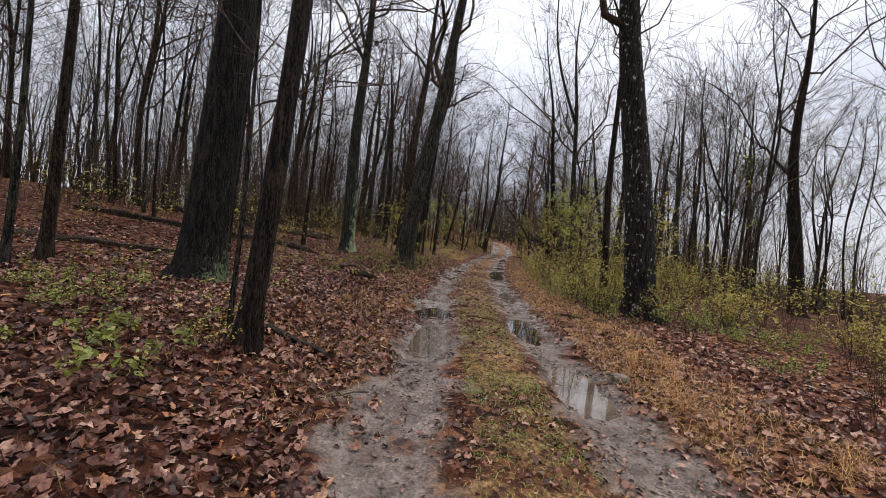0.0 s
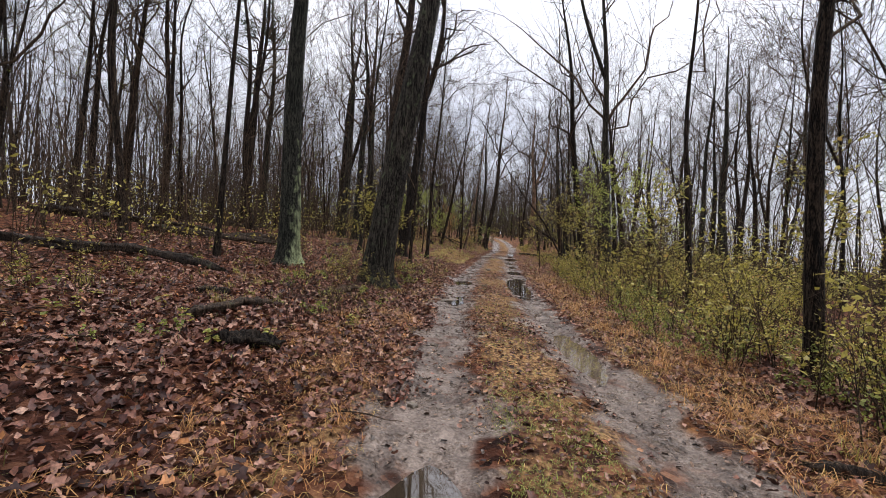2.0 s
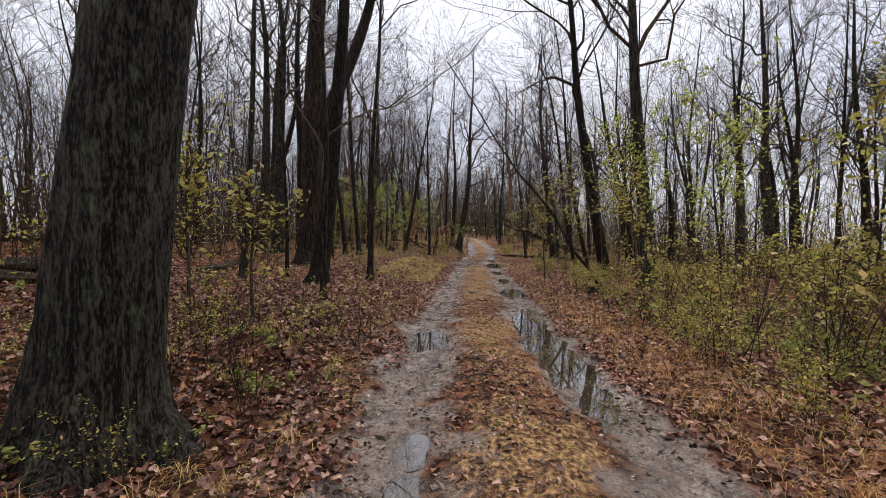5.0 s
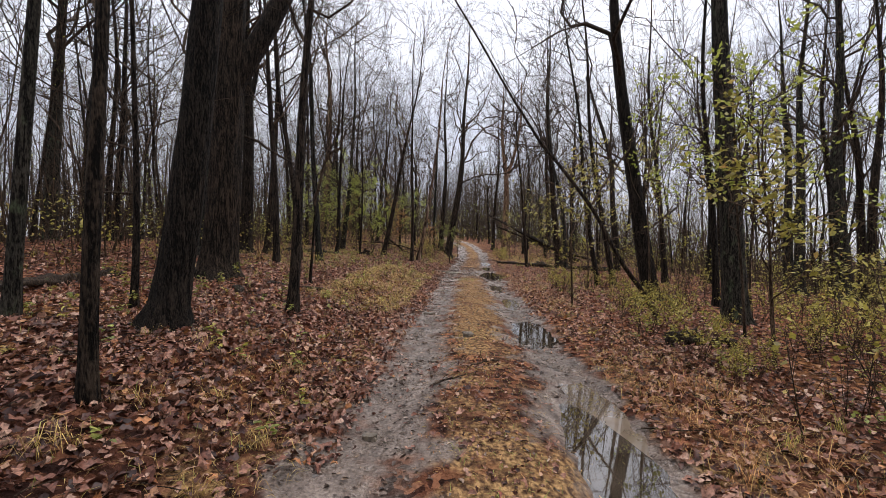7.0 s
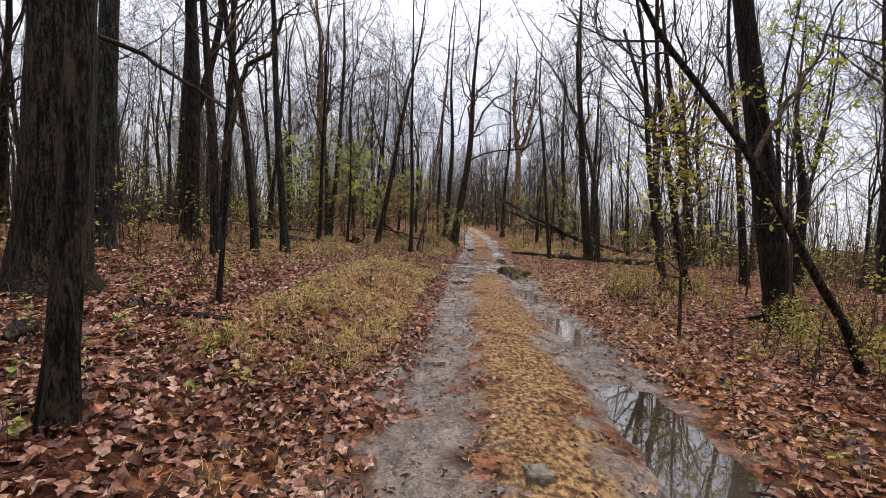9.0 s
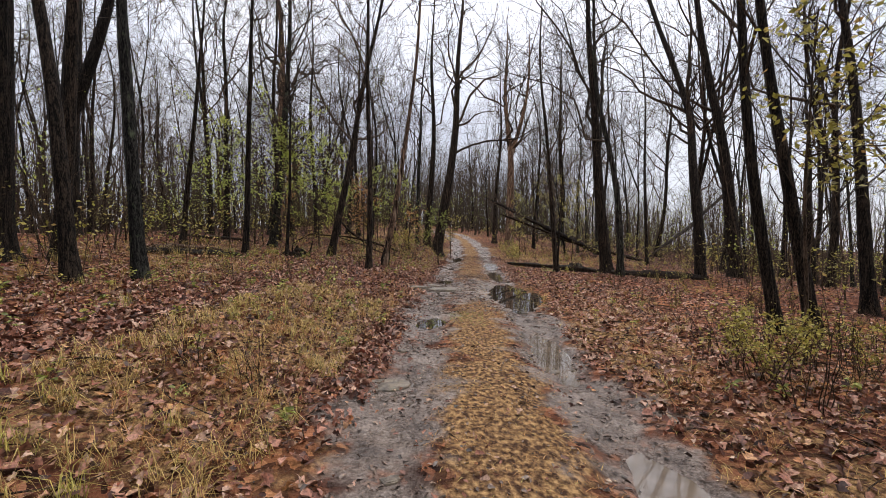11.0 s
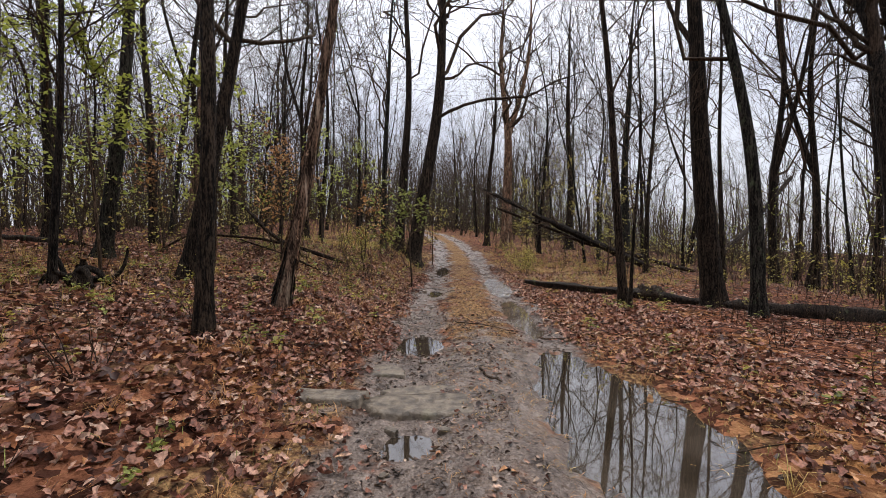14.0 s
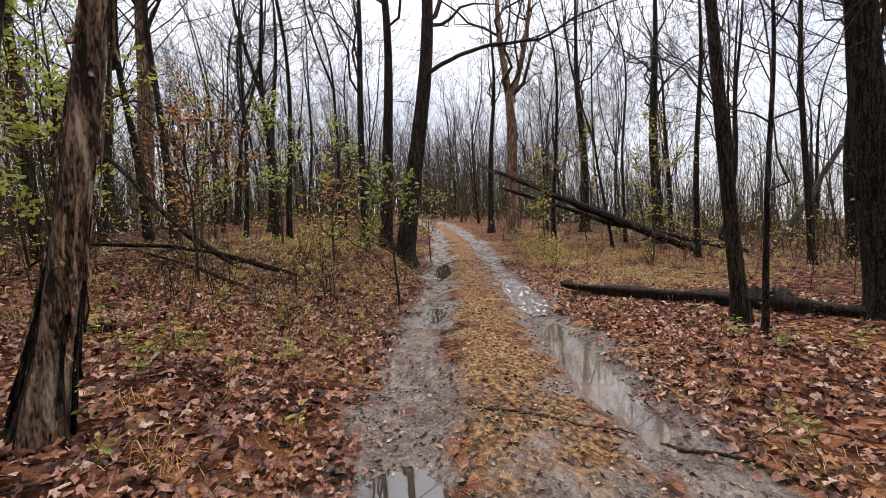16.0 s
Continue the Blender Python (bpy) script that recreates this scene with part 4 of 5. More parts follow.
def understorey():
    """Countless thin poles and whips between the trees."""
    rng = np.random.default_rng(19)
    n = 2600
    y = rng.uniform(10, 130, n)
    d = rng.choice([-1, 1], n, p=[0.64, 0.36]) * np.where(rng.uniform(0, 1, n) < 0.5, rng.uniform(4.0, 20, n), rng.uniform(4.0, 42, n))
    y, d = np.concatenate([y, rng.uniform(36, 96, 420), rng.uniform(14, 36, 420)]), np.concatenate([d, rng.uniform(12, 40, 420), rng.uniform(-26, -9, 420)])
    keep = ((np.abs(d) > np.where(d < 0, 9.0, 8.5)) & (y > 14 + 0.2 * np.abs(d))) | (y > 62)
    y, d = y[keep], d[keep]
    x = road_x(y) + d
    z = land(x, y)
    m, k = len(x), 5
    s = np.linspace(0, 1, k)
    H = 1.5 + 5.0 * rng.uniform(0, 1, m) ** 1.4
    r = 0.006 + 0.0038 * H * rng.uniform(0.7, 1.4, m)
    lean = rng.normal(size=(m, 2)) * 0.13
    P = np.stack([x[:, None] + lean[:, :1] * H[:, None] * s + rng.normal(size=(m, k)) * 0.05, y[:, None] + lean[:, 1:] * H[:, None] * s + rng.normal(size=(m, k)) * 0.04,
                  z[:, None] - 0.1 + H[:, None] * s], -1)
    R = r[:, None] * (1 - 0.75 * s)
    A, RA = shoots(rng, P, R, 6, 0.15, 1.0, 1.3, 0.45, 0.6, 2, 0.05, 0.5, 0.006)
    v, q = join(tubes(P, R, 4), tubes(A, RA, 3))
    # A far thicket along the slope, finer still.
    y2 = rng.uniform(12, 130, 1500)
    x2 = np.where(rng.uniform(0, 1, 1500) < 0.62, rng.uniform(20, 62, 1500), rng.uniform(-70, -28, 1500))
    H2 = np.where((x2 > 0) & (y2 < 50), rng.uniform(0.7, 2.4, 1500), rng.uniform(1.5, 5.5, 1500))
    t = np.linspace(0, 1, 3)
    lean2 = rng.normal(size=(1500, 2)) * 0.15
    P2 = np.stack([x2[:, None] + lean2[:, :1] * H2[:, None] * t, y2[:, None] + lean2[:, 1:] * H2[:, None] * t, land(x2, y2)[:, None] - 0.1 + H2[:, None] * t], -1)
    R2 = 0.03 * (1 - 0.7 * t)[None] * np.ones((1500, 1))
    A2, RA2 = shoots(rng, P2, R2, 7, 0.05, 1.0, 1.2, 0.55, 0.6, 2, 0.1, 0.5, 0.012)
    v, q = join((v, q), tubes(P2, R2, 3), tubes(A2, RA2, 3))
    tagged(part("undergrowth", mesh_of("undergrowth", v, q), TWIG), "dense thin bare poles and whips between the trees", "undergrowth", kind="stuff")
    # Some of the whips are in first leaf, the others still bare.
    leafy = rng.choice(np.nonzero((d > 0) | (y > 40))[0], 620, replace=False)
    src = np.repeat(leafy, 62) * 6 + rng.integers(0, 6, 620 * 62)
    p, _ = along(A[src], rng.uniform(0.3, 1.0, len(src)))
    p = p + rng.normal(size=p.shape) * 0.16
    v, q = small_leaves(rng, p, rng.uniform(0.05, 0.11, len(p)))
    tagged(part("spring_foliage", mesh_of("spring_foliage", v, q, smooth=False), SPRING), "first yellow-green leaves on the undergrowth", "foliage", kind="stuff")


understorey()


# ---- brush along the verges ----
def make_shrub(seed, stems, height, leaf, count, skin, spread=0.45):
    """The meshes of a shrub: each stem with its twigs, and the foliage."""
    rng = np.random.default_rng(seed)
    canes, tips, wood = [], [], []
    for i in range(stems):
        a, h = rng.uniform(0, 6.28), height * rng.uniform(0.55, 1.1)
        o = np.array([math.cos(a), math.sin(a), 0]) * rng.uniform(0.02, 0.22)
        tip = o * (1 + spread * 3) + np.array([rng.normal() * 0.1, rng.normal() * 0.1, h])
        s = np.linspace(0, 1, 5)[:, None]
        P = (o - [0, 0, 0.06] + (tip - o) * s + rng.normal(size=(5, 3)) * 0.02 * height)[None]
        R = np.linspace(0.007, 0.003, 5)[None] * (0.7 + 0.3 * height)
        B, RB = shoots(rng, P, R, 6, 0.25, 1.0, 0.9, 0.42, 0.5, 2, 0.1, 0.7, 0.0025)
        wood.append(join(tubes(P, R, 4), tubes(B, RB, 3)))
        canes.append(mesh_of("stem", *wood[-1]))
        tips.append(B)
    green = leaves_on(rng, np.concatenate(tips), count, leaf, 0.03) if count else None
    me_l = mesh_of("foliage", *green, smooth=False) if count else None
    return canes, me_l, skin, join(*wood), green


SHRUBS = [make_shrub(11, 8, 0.85, 0.047, 720, GREEN, 0.9), make_shrub(12, 7, 1.25, 0.044, 560, GREEN, 0.6), make_shrub(13, 8, 0.5, 0.044, 560, FRESH, 0.9),
          make_shrub(14, 6, 0.75, 0.038, 220, GREEN, 0.6), make_shrub(15, 7, 0.9, 0.032, 40, GREEN), make_shrub(16, 4, 0.3, 0.06, 80, FRESH, 0.8),
          make_shrub(17, 9, 1.5, 0.048, 820, GREEN, 0.5), make_shrub(18, 6, 0.65, 0.03, 0, None)]
SHRUB_WORDS = ["yellow-green leafing shrub on thin brown stems", "tall thin shrub with sparse yellow-green leaves", "low fresh green bramble in the litter",
               "thin half-bare shrub with few yellowish leaves", "nearly bare brown shrub with upright twigs", "small green seedling cluster in fallen leaves",
               "tall bushy shrub with many yellow-green leaves", "bare brown twiggy shrub without leaves"]


def shrub(kind, x, y, scale=1.0, turn=0.0):
    canes, me_l, skin = SHRUBS[kind][:3]
    ob = thing("shrub", x, y, float(land(x, y)), SHRUB_WORDS[kind], "shrub", "brush along the verges")
    ob.rotation_euler[2], ob.scale = turn, (scale, scale, scale)
    for me in canes:
        part("stem", me, TWIG, ob)
    if me_l:
        part("foliage", me_l, skin, ob)


def brush(seed, count, y0, y1, d0, d1, kinds, scale=(0.7, 1.3)):
    rng = np.random.default_rng(seed)
    for _ in range(count):
        y, d = rng.uniform(y0, y1), rng.uniform(d0, d1)
        shrub(int(rng.choice(kinds)), float(road_x(y)) + d, y, rng.uniform(*scale), rng.uniform(0, 6.28))


def thicket(seed, name, label, patches):
    """Brush too dense to count: one object of stems, one of leaves. patches: count, y range, offset range, kinds, scale."""
    rng = np.random.default_rng(seed)
    wood, green = [], {}
    for count, y0, y1, d0, d1, kinds, scale in patches:
        for _ in range(count):
            y, d, size, turn = rng.uniform(y0, y1), rng.uniform(d0, d1), rng.uniform(*scale), rng.uniform(0, 6.28)
            kind = int(rng.choice(kinds))
            x = float(road_x(y)) + d
            m = np.array([[math.cos(turn), math.sin(turn), 0], [-math.sin(turn), math.cos(turn), 0], [0, 0, 1]]) * size
            at = np.array([x, y, float(land(x, y))])
            (wv, wq), leaves = SHRUBS[kind][3:]
            wood.append((wv @ m + at, wq))
            if leaves is not None:
                green.setdefault(SHRUBS[kind][2].name, (SHRUBS[kind][2], []))[1].append((leaves[0] @ m + at, leaves[1]))
    tagged(part(name, mesh_of(name, *join(*wood)), TWIG), label, "brush", kind="stuff")
    for skin, pieces in green.values():
        words = "yellow-green spring leaves on the dense brush" if skin is GREEN else "fresh green leaves of low bramble"
        tagged(part(name + "_foliage", mesh_of(name + "_foliage", *join(*pieces), smooth=False), skin), words, "foliage", kind="stuff")


brush(1, 78, 9.5, 21.5, 2.2, 6.2, (0, 3, 0, 2, 2, 1, 6, 4, 0), (0.6, 1.2))
thicket(17, "thicket", "dense thin-stemmed brush in first leaf", (
    (32, 11, 20.5, 2.3, 5.2, (2, 2, 5, 3, 0), (0.45, 0.8)), (22, 20, 34, 8, 13, (0, 1, 6, 3), (0.9, 1.4)),
    (30, 21.0, 31, 4.0, 8.0, (4, 3, 7, 0), (0.6, 1.1))))
brush(2, 26, 3.5, 10, 3.2, 7, (0, 2, 4, 3, 7), (0.5, 0.95))
thicket(18, "bramble_patch", "low thin bramble stems round the tree feet", (
    (36, 14.8, 18.9, -4.4, -2.0, (5, 5, 7, 3), (0.4, 0.75)), (8, 17.0, 20.0, -2.6, -1.7, (3, 4, 5), (0.5, 0.9)), (8, 13.0, 14.8, -3.4, -1.7, (5, 7), (0.3, 0.5))))
for kind, x, y, size in ((2, -3.4, 4.6, 0.8), (5, -1.9, 3.2, 1.0), (5, -2.3, 3.6, 1.2), (2, -4.4, 5.2, 0.6), (5, -1.75, 12.4, 0.8)):
    shrub(kind, x, y, size, x * 7)
brush(4, 9, 15.5, 19, -3.9, -1.9, (4, 3, 7, 5), (0.5, 0.9))
brush(5, 16, 3, 14, -7, -1.7, (3, 4, 5, 7), (0.5, 0.95))
brush(6, 36, 21.5, 33, 2.5, 5.0, (4, 3, 7, 3, 0), (0.5, 1.0))
brush(7, 14, 20, 38, -7, -1.9, (5, 4, 7, 3), (0.5, 0.9))
brush(8, 40, 31, 43, 3.4, 8.5, (4, 7, 3, 3, 7), (0.45, 0.85))
brush(9, 18, 36, 50, -7, -1.9, (5, 4, 7, 3), (0.5, 0.95))
brush(10, 14, 44, 54, -4.5, -2.0, (4, 3, 0, 7), (0.8, 1.3))
brush(11, 18, 48, 62, 2.2, 6, (4, 0, 3, 7), (0.7, 1.2))


def low_brush():
    """Thin low whips with first leaves farther off the track, too many to count."""
    rng = np.random.default_rng(55)
    y, d = [], []
    for count, y0, y1, d0, d1 in ((120, 9.5, 22, 2.2, 6), (420, 9, 30, 5.5, 14), (330, 11, 36, -16, -6), (760, 34, 76, 6.0, 24), (330, 36, 66, -16, -6), (160, 56, 90, -6, 8)):
        y.append(rng.uniform(y0, y1, count))
        d.append(rng.uniform(d0, d1, count))
    y, d = np.concatenate(y), np.concatenate(d)
    keep = np.abs(d) > 2
    y, d = y[keep], d[keep]
    x = road_x(y) + d
    n, k = len(x), 4
    s = np.linspace(0, 1, k)
    H = rng.uniform(0.4, 1.5, n)
    lean = rng.normal(size=(n, 2)) * 0.25
    P = np.stack([x[:, None] + lean[:, :1] * H[:, None] * s, y[:, None] + lean[:, 1:] * H[:, None] * s, land(x, y)[:, None] - 0.04 + H[:, None] * s], -1)
    R = np.linspace(0.008, 0.003, k)[None] * np.ones((n, 1))
    A, RA = shoots(rng, P, R, 7, 0.25, 1.0, 0.9, 0.5, 0.5, 2, 0.1, 0.7, 0.003)
    v, q = join(tubes(P, R, 3), tubes(A, RA, 3))
    tagged(part("low_brush", mesh_of("low_brush", v, q), TWIG), "low brown twiggy brush on the forest floor", "brush", kind="stuff")
    p = A[rng.integers(0, len(A), 24000), 1] + rng.normal(size=(24000, 3)) * 0.07
    v, q = small_leaves(rng, p, rng.uniform(0.05, 0.1, len(p)))
    tagged(part("brush_foliage", mesh_of("brush_foliage", v, q, smooth=False), GREEN), "sparse yellow-green leaves on the low brush", "foliage", kind="stuff")


low_brush()


def sapling(x, y, H, count, label, leafy):
    """A thin young tree in early leaf."""
    rng = np.random.default_rng(int(abs(x) * 100 + y * 10))
    ob = thing("sapling", x, y, float(land(x, y)), label, "sapling", "leafing saplings")
    P, R = stem(rng, 0.022, H, (rng.normal() * 0.05, rng.normal() * 0.05), 14)
    part("trunk", mesh_of("trunk", *tubes(P, R, 6)), TWIG, ob)
    (v, q), (B, C) = crown_mesh(rng, P, R, 14, 5, 3, 0.25, 1.1, 0.34, 0.003)
    crown = part("crown", mesh_of("crown", v, q), TWIG, ob)
    part("foliage", mesh_of("foliage", *leaves_on(rng, B, int(count * 1.6), 0.085, 0.06), smooth=False), leafy, crown)


sapling(-1.5, 43.2, 4.2, 950, "young tree with fresh green leaves", SPRING)
sapling(-0.2, 44.6, 3.6, 450, "young tree with fresh green leaves", SPRING)
sapling(-3.0, 44.4, 4.6, 260, "slim young tree with bright green leaves", SPRING)
sapling(0.8, 46.0, 2.6, 260, "thin sapling still holding dry russet leaves", FERN)
sapling(0.0, 48.3, 3.2, 320, "thin sapling still holding dry russet leaves", FERN)
sapling(2.7, 47.8, 2.2, 220, "thin sapling still holding dry russet leaves", FERN)
sapling(-2.2, 47.0, 3.0, 260, "thin sapling still holding dry russet leaves", FERN)
sapling(6.6, 25.3, 4.5, 500, "thin sapling with yellow-green leaves in brush", SPRING)
sapling(6.2, 21.6, 4.0, 500, "thin sapling with yellow-green leaves in brush", SPRING)
sapling(3.9, 33.9 + 12, 2.4, 300, "small sapling with few green leaves", FRESH)
sapling(8.6, 27.6, 5.5, 450, "slim sapling in yellow-green spring leaf", SPRING)
sapling(7.2, 29.2, 5.0, 420, "slim sapling in yellow-green spring leaf", SPRING)
sapling(8.9, 24.6, 4.2, 320, "slim sapling in yellow-green spring leaf", SPRING)
sapling(6.9, 15.0, 3.2, 420, "thin sapling with yellow-green leaves in brush", GREEN)
sapling(5.4, 29.0 + 25, 3.0, 350, "thin sapling with yellow-green leaves", GREEN)
sapling(-2.3, 19.6, 2.4, 260, "thin sapling with yellow-green leaves", GREEN)
sapling(-1.4, 19.3, 1.7, 160, "thin sapling with yellow-green leaves", GREEN)


for x, y, h, n in ((-3.6, 43.6, 4.4, 600), (-0.9, 45.6, 4.2, 700), (-4.6, 45.4, 5.0, 600), (1.2, 50.5, 3.6, 420), (-1.4, 53.5, 4.4, 500), (2.2, 56.5, 4.6, 520), (-3.8, 50.2, 4.8, 520)):
    sapling(x, y, h, n, "slim young tree with bright green leaves", SPRING)
for x, y, h, n in ((5.6, 23.6, 3.4, 380), (4.9, 28.4, 3.0, 300), (6.9, 32.2, 4.2, 420), (5.9, 18.4, 3.0, 420), (9.6, 33.0, 4.6, 480), (11.5, 50.5, 4.2, 500), (13.2, 58.0, 5.0, 600), (9.8, 54.5, 3.6, 420)):
    sapling(x, y, h, n, "thin sapling with yellow-green leaves in brush", GREEN)


# ---- fallen wood ----
def log(points, r0, r1, label, skin=None, stubs=0, seed=1, sink=0.3, branches=0):
    """A lying trunk over ground points (x, y, height above the ground at that point)."""
    rng = np.random.default_rng(seed)
    pts = np.array([(x, y, float(land(x, y)) + h + (r0 + r1) / 2 * (1 - sink)) for x, y, h in points])
    K, S = 44, 16
    s = np.linspace(0, 1, K)
    u = np.linspace(0, 1, len(pts))
    P = np.stack([np.interp(s, u, pts[:, i]) for i in range(3)], -1)
    sway = np.stack([np.interp(s, np.linspace(0, 1, 9), rng.normal(size=9)) for _ in range(3)], -1)
    P += sway * 0.3 * r0 * np.array([1, 1, 0.5])
    mid = P.mean(0)
    ob = thing("fallen_log", *mid, label, "log", "fallen wood")
    P = (P - mid)[None]
    lump = np.interp(s, np.linspace(0, 1, 13), rng.uniform(0.72, 1.25, 13))
    broken = 0.5 + 0.5 * np.clip(np.minimum(s, 1 - s) * 14, 0, 1)
    R = (r0 + (r1 - r0) * s)[None] * (lump * broken * (1 + 0.05 * rng.normal(size=K)))[None]
    v, q = tubes(P, R, S)
    v = v.reshape(K, S, 3)
    ang = np.linspace(0, 2 * math.pi, S, endpoint=False)
    twist = 2.0 * s[:, None] * rng.normal()
    groove = 1 + 0.17 * np.sin(3 * ang + twist + rng.uniform(0, 6)) + 0.13 * np.sin(5 * ang - twist + rng.uniform(0, 6)) + 0.10 * rng.normal(size=(K, S))
    # Rot has eaten hollows into the upper side.
    eaten = np.clip(np.interp(s, np.linspace(0, 1, 15), rng.normal(size=15)), 0, 1)[:, None] * np.clip(np.cos(ang + rng.uniform(0, 6)), 0, 1)
    v = P[0][:, None] + (v - P[0][:, None]) * (groove - 0.45 * eaten)[..., None]
    v[[0, -1]] += rng.normal(size=(2, S, 1)) * 0.8 * r0 * unit(P[0][1] - P[0][0])
    v = v.reshape(-1, 3)
    n = len(v)
    v = np.concatenate([v, P[0][[0]] - unit(P[0][1] - P[0][0]) * 0.02, P[0][[-1]]])
    tris = [(n, (i + 1) % S, i) for i in range(S)] + [(n + 1, n - S + i, n - S + (i + 1) % S) for i in range(S)]
    part("trunk", mesh_of("trunk", v, q, tris), skin or ROT, ob)
    for _ in range(stubs):
        B, RB = shoots(rng, P, R, 1, 0.1, 0.9, 1.4, 0.09, 0.5, 5, 0.3, 0.4, 0.01)
        part("stub", mesh_of("stub", *tubes(B, RB, 6)), skin or ROT, ob)
    if branches:
        A, RA = shoots(rng, P, R, branches, 0.35, 1.0, 0.8, 0.25, 0.8, 6, 0.1, 0.4, 0.012)
        B, RB = shoots(rng, A, RA, 5, 0.2, 1.0, 0.8, 0.45, 0.6, 4, 0.0, 0.6, 0.006)
        part("crown", mesh_of("crown", *join(tubes(A, RA, 5), tubes(B, RB, 3))), TWIG, ob)
    return ob


log([(7.0, 46.6, 0.12), (7.75, 45.6, 0.06), (8.75, 44.7, 0.02), (9.74, 43.5, 0.0), (10.78, 42.4, 0.0), (12.4, 41.2, 0)], 0.085, 0.135, "long dark rotting log with split bark lying in litter", seed=3, sink=0.5)
log([(8.95, 44.45, 0.02), (9.3, 44.05, 0.08)], 0.16, 0.12, "short broken butt of rotten wood on the log", seed=31)
log([(15.2, 53.5, 0.0), (12.5, 56.0, 1.5), (10.4, 58.3, 2.7), (8.84, 60.0, 3.7)], 0.17, 0.06, "fallen dead tree leaning across others", BARK, branches=12, seed=4, stubs=2)
log([(17.0, 53.0, 0.0), (13.2, 56.2, 1.0), (9.6, 59.6, 2.6)], 0.12, 0.05, "second dead tree propped on a standing one", BARK, branches=9, seed=41)
log([(16.0, 51.1, 0.0), (20.2, 53.5, 2.3), (22.85, 55.0, 3.95), (25.5, 56.5, 5.55)], 0.06, 0.13, "dead limb leaning into the trees", BARK, seed=42, branches=3)
log([(-8.6, 9.0, 0), (-5.4, 9.7, 0)], 0.07, 0.05, "thin fallen pole lying in the litter", seed=5)
log([(-5.6, 10.9, 0.1), (-4.75, 10.05, 0.2)], 0.10, 0.09, "broken end of a dark log in litter", seed=51)
log([(-2.0, 10.5, 0.0), (-1.75, 10.62, 0.02), (-1.55, 10.76, 0.0)], 0.085, 0.075, "short charred-looking rotten log piece", BARK, seed=6, stubs=1)
log([(-1.75, 4.95, 0.0), (-1.3, 4.9, 0.01), (-0.98, 4.75, 0)], 0.06, 0.03, "crooked dark branch lying by a tree", seed=7)
log([(2.55, 9.4, 0), (3.5, 9.1, 0)], 0.055, 0.045, "short wet log beside the track", seed=8)
log([(-2.75, 11.45, 0), (-2.56, 11.72, 0.02), (-2.5, 12.19, 0.03), (-2.27, 12.54, 0)], 0.065, 0.055, "thin log half sunk in leaves", seed=9, sink=0.2)
log([(-2.05, 14.5, -0.01), (-1.87, 14.85, 0.01), (-1.7, 15.2, 0.01), (-1.5, 15.6, -0.02)], 0.085, 0.075, "weathered brown log sunk in the leaf litter", TWIG, seed=10, sink=0.45)
log([(-14.5, 30.2, 0), (-9.5, 31.6, 0)], 0.16, 0.12, "old log across the slope", seed=11)
log([(-9.5, 20.8, 0), (-5.4, 21.4, 0)], 0.12, 0.09, "old dark log across the slope", seed=12)
log([(-8.2, 14.9, 0), (-7.0, 15.1, 0.03), (-6.4, 15.9, 0.05), (-4.4, 15.7, 0)], 0.11, 0.07, "old dark log across the slope", seed=13)
log([(-11.5, 14.0, 0), (-7.0, 15.3, 0)], 0.12, 0.09, "old dark log across the slope", seed=14)
log([(-1.7, 27.9, 0.02), (-1.1, 27.6, 0.02), (-0.5, 27.4, 0.06)], 0.05, 0.02, "forked dead stick in leaves", seed=15, stubs=2)
log([(-2.0, 26.9, 0.0), (-1.75, 26.4, 0.0)], 0.07, 0.05, "rotten chunk of wood in litter", seed=16)
log([(-4.6, 40.4, 0.06), (-4.03, 41.1, 0.08), (-3.4, 41.5, 0.05), (-2.5, 41.2, 0)], 0.075, 0.05, "pale weathered log lying in litter", BARK_BARE, seed=17, stubs=1)
log([(-4.4, 39.3, 0), (-3.3, 39.9, 0), (-2.2, 40.55, 0)], 0.085, 0.06, "long thin log lying in litter", seed=18)
log([(-4.3, 24.2, 0), (-4.2, 27.3, 0)], 0.09, 0.07, "grey log lying in leaves", seed=19)
log([(0.5, 43.0, 0), (1.1, 43.4, 0)], 0.05, 0.04, "short dark log in litter", seed=20)
log([(5.02, 24.72, 0.02), (5.15, 24.66, 0.05), (5.28, 24.6, 0.02)], 0.11, 0.1, "dark rotten stump end among brush", seed=26)
log([(5.62, 24.78, 0), (5.9, 24.66, 0.0)], 0.085, 0.07, "short rotten log among brush", BARK, seed=27)
log([(-13.5, 21.2, 0), (-11.0, 22.4, 0.05), (-8.2, 22.9, 0)], 0.15, 0.1, "old dark log across the slope", seed=28)
log([(-7.6, 22.6, 0), (-5.6, 23.2, 0)], 0.13, 0.1, "old dark log across the slope", seed=29)
log([(-3.5, 12.85, 0), (-3.15, 13.25, 0)], 0.06, 0.05, "short rotten log in the litter", seed=32)
log([(7.0, 30.0, 0), (9.5, 31.0, 0)], 0.05, 0.03, "thin fallen branch in brush", seed=21)
log([(1.3, 46.95, 0.0), (0.2, 47.22, 0.62), (-0.56, 47.39, 1.35), (-1.13, 47.51, 1.9), (-1.66, 47.61, 2.25), (-2.3, 47.75, 2.75)], 0.05, 0.018, "dead limb propped up in dry brush", BARK, seed=22, branches=9)
log([(2.2, 46.3, 0.15), (0.9, 46.5, 0.4), (0.17, 46.6, 0.5), (-1.5, 46.85, 0.45), (-2.2, 46.9, 0.0)], 0.035, 0.02, "thin dead limb lying across dry brush", BARK, seed=23, branches=9)
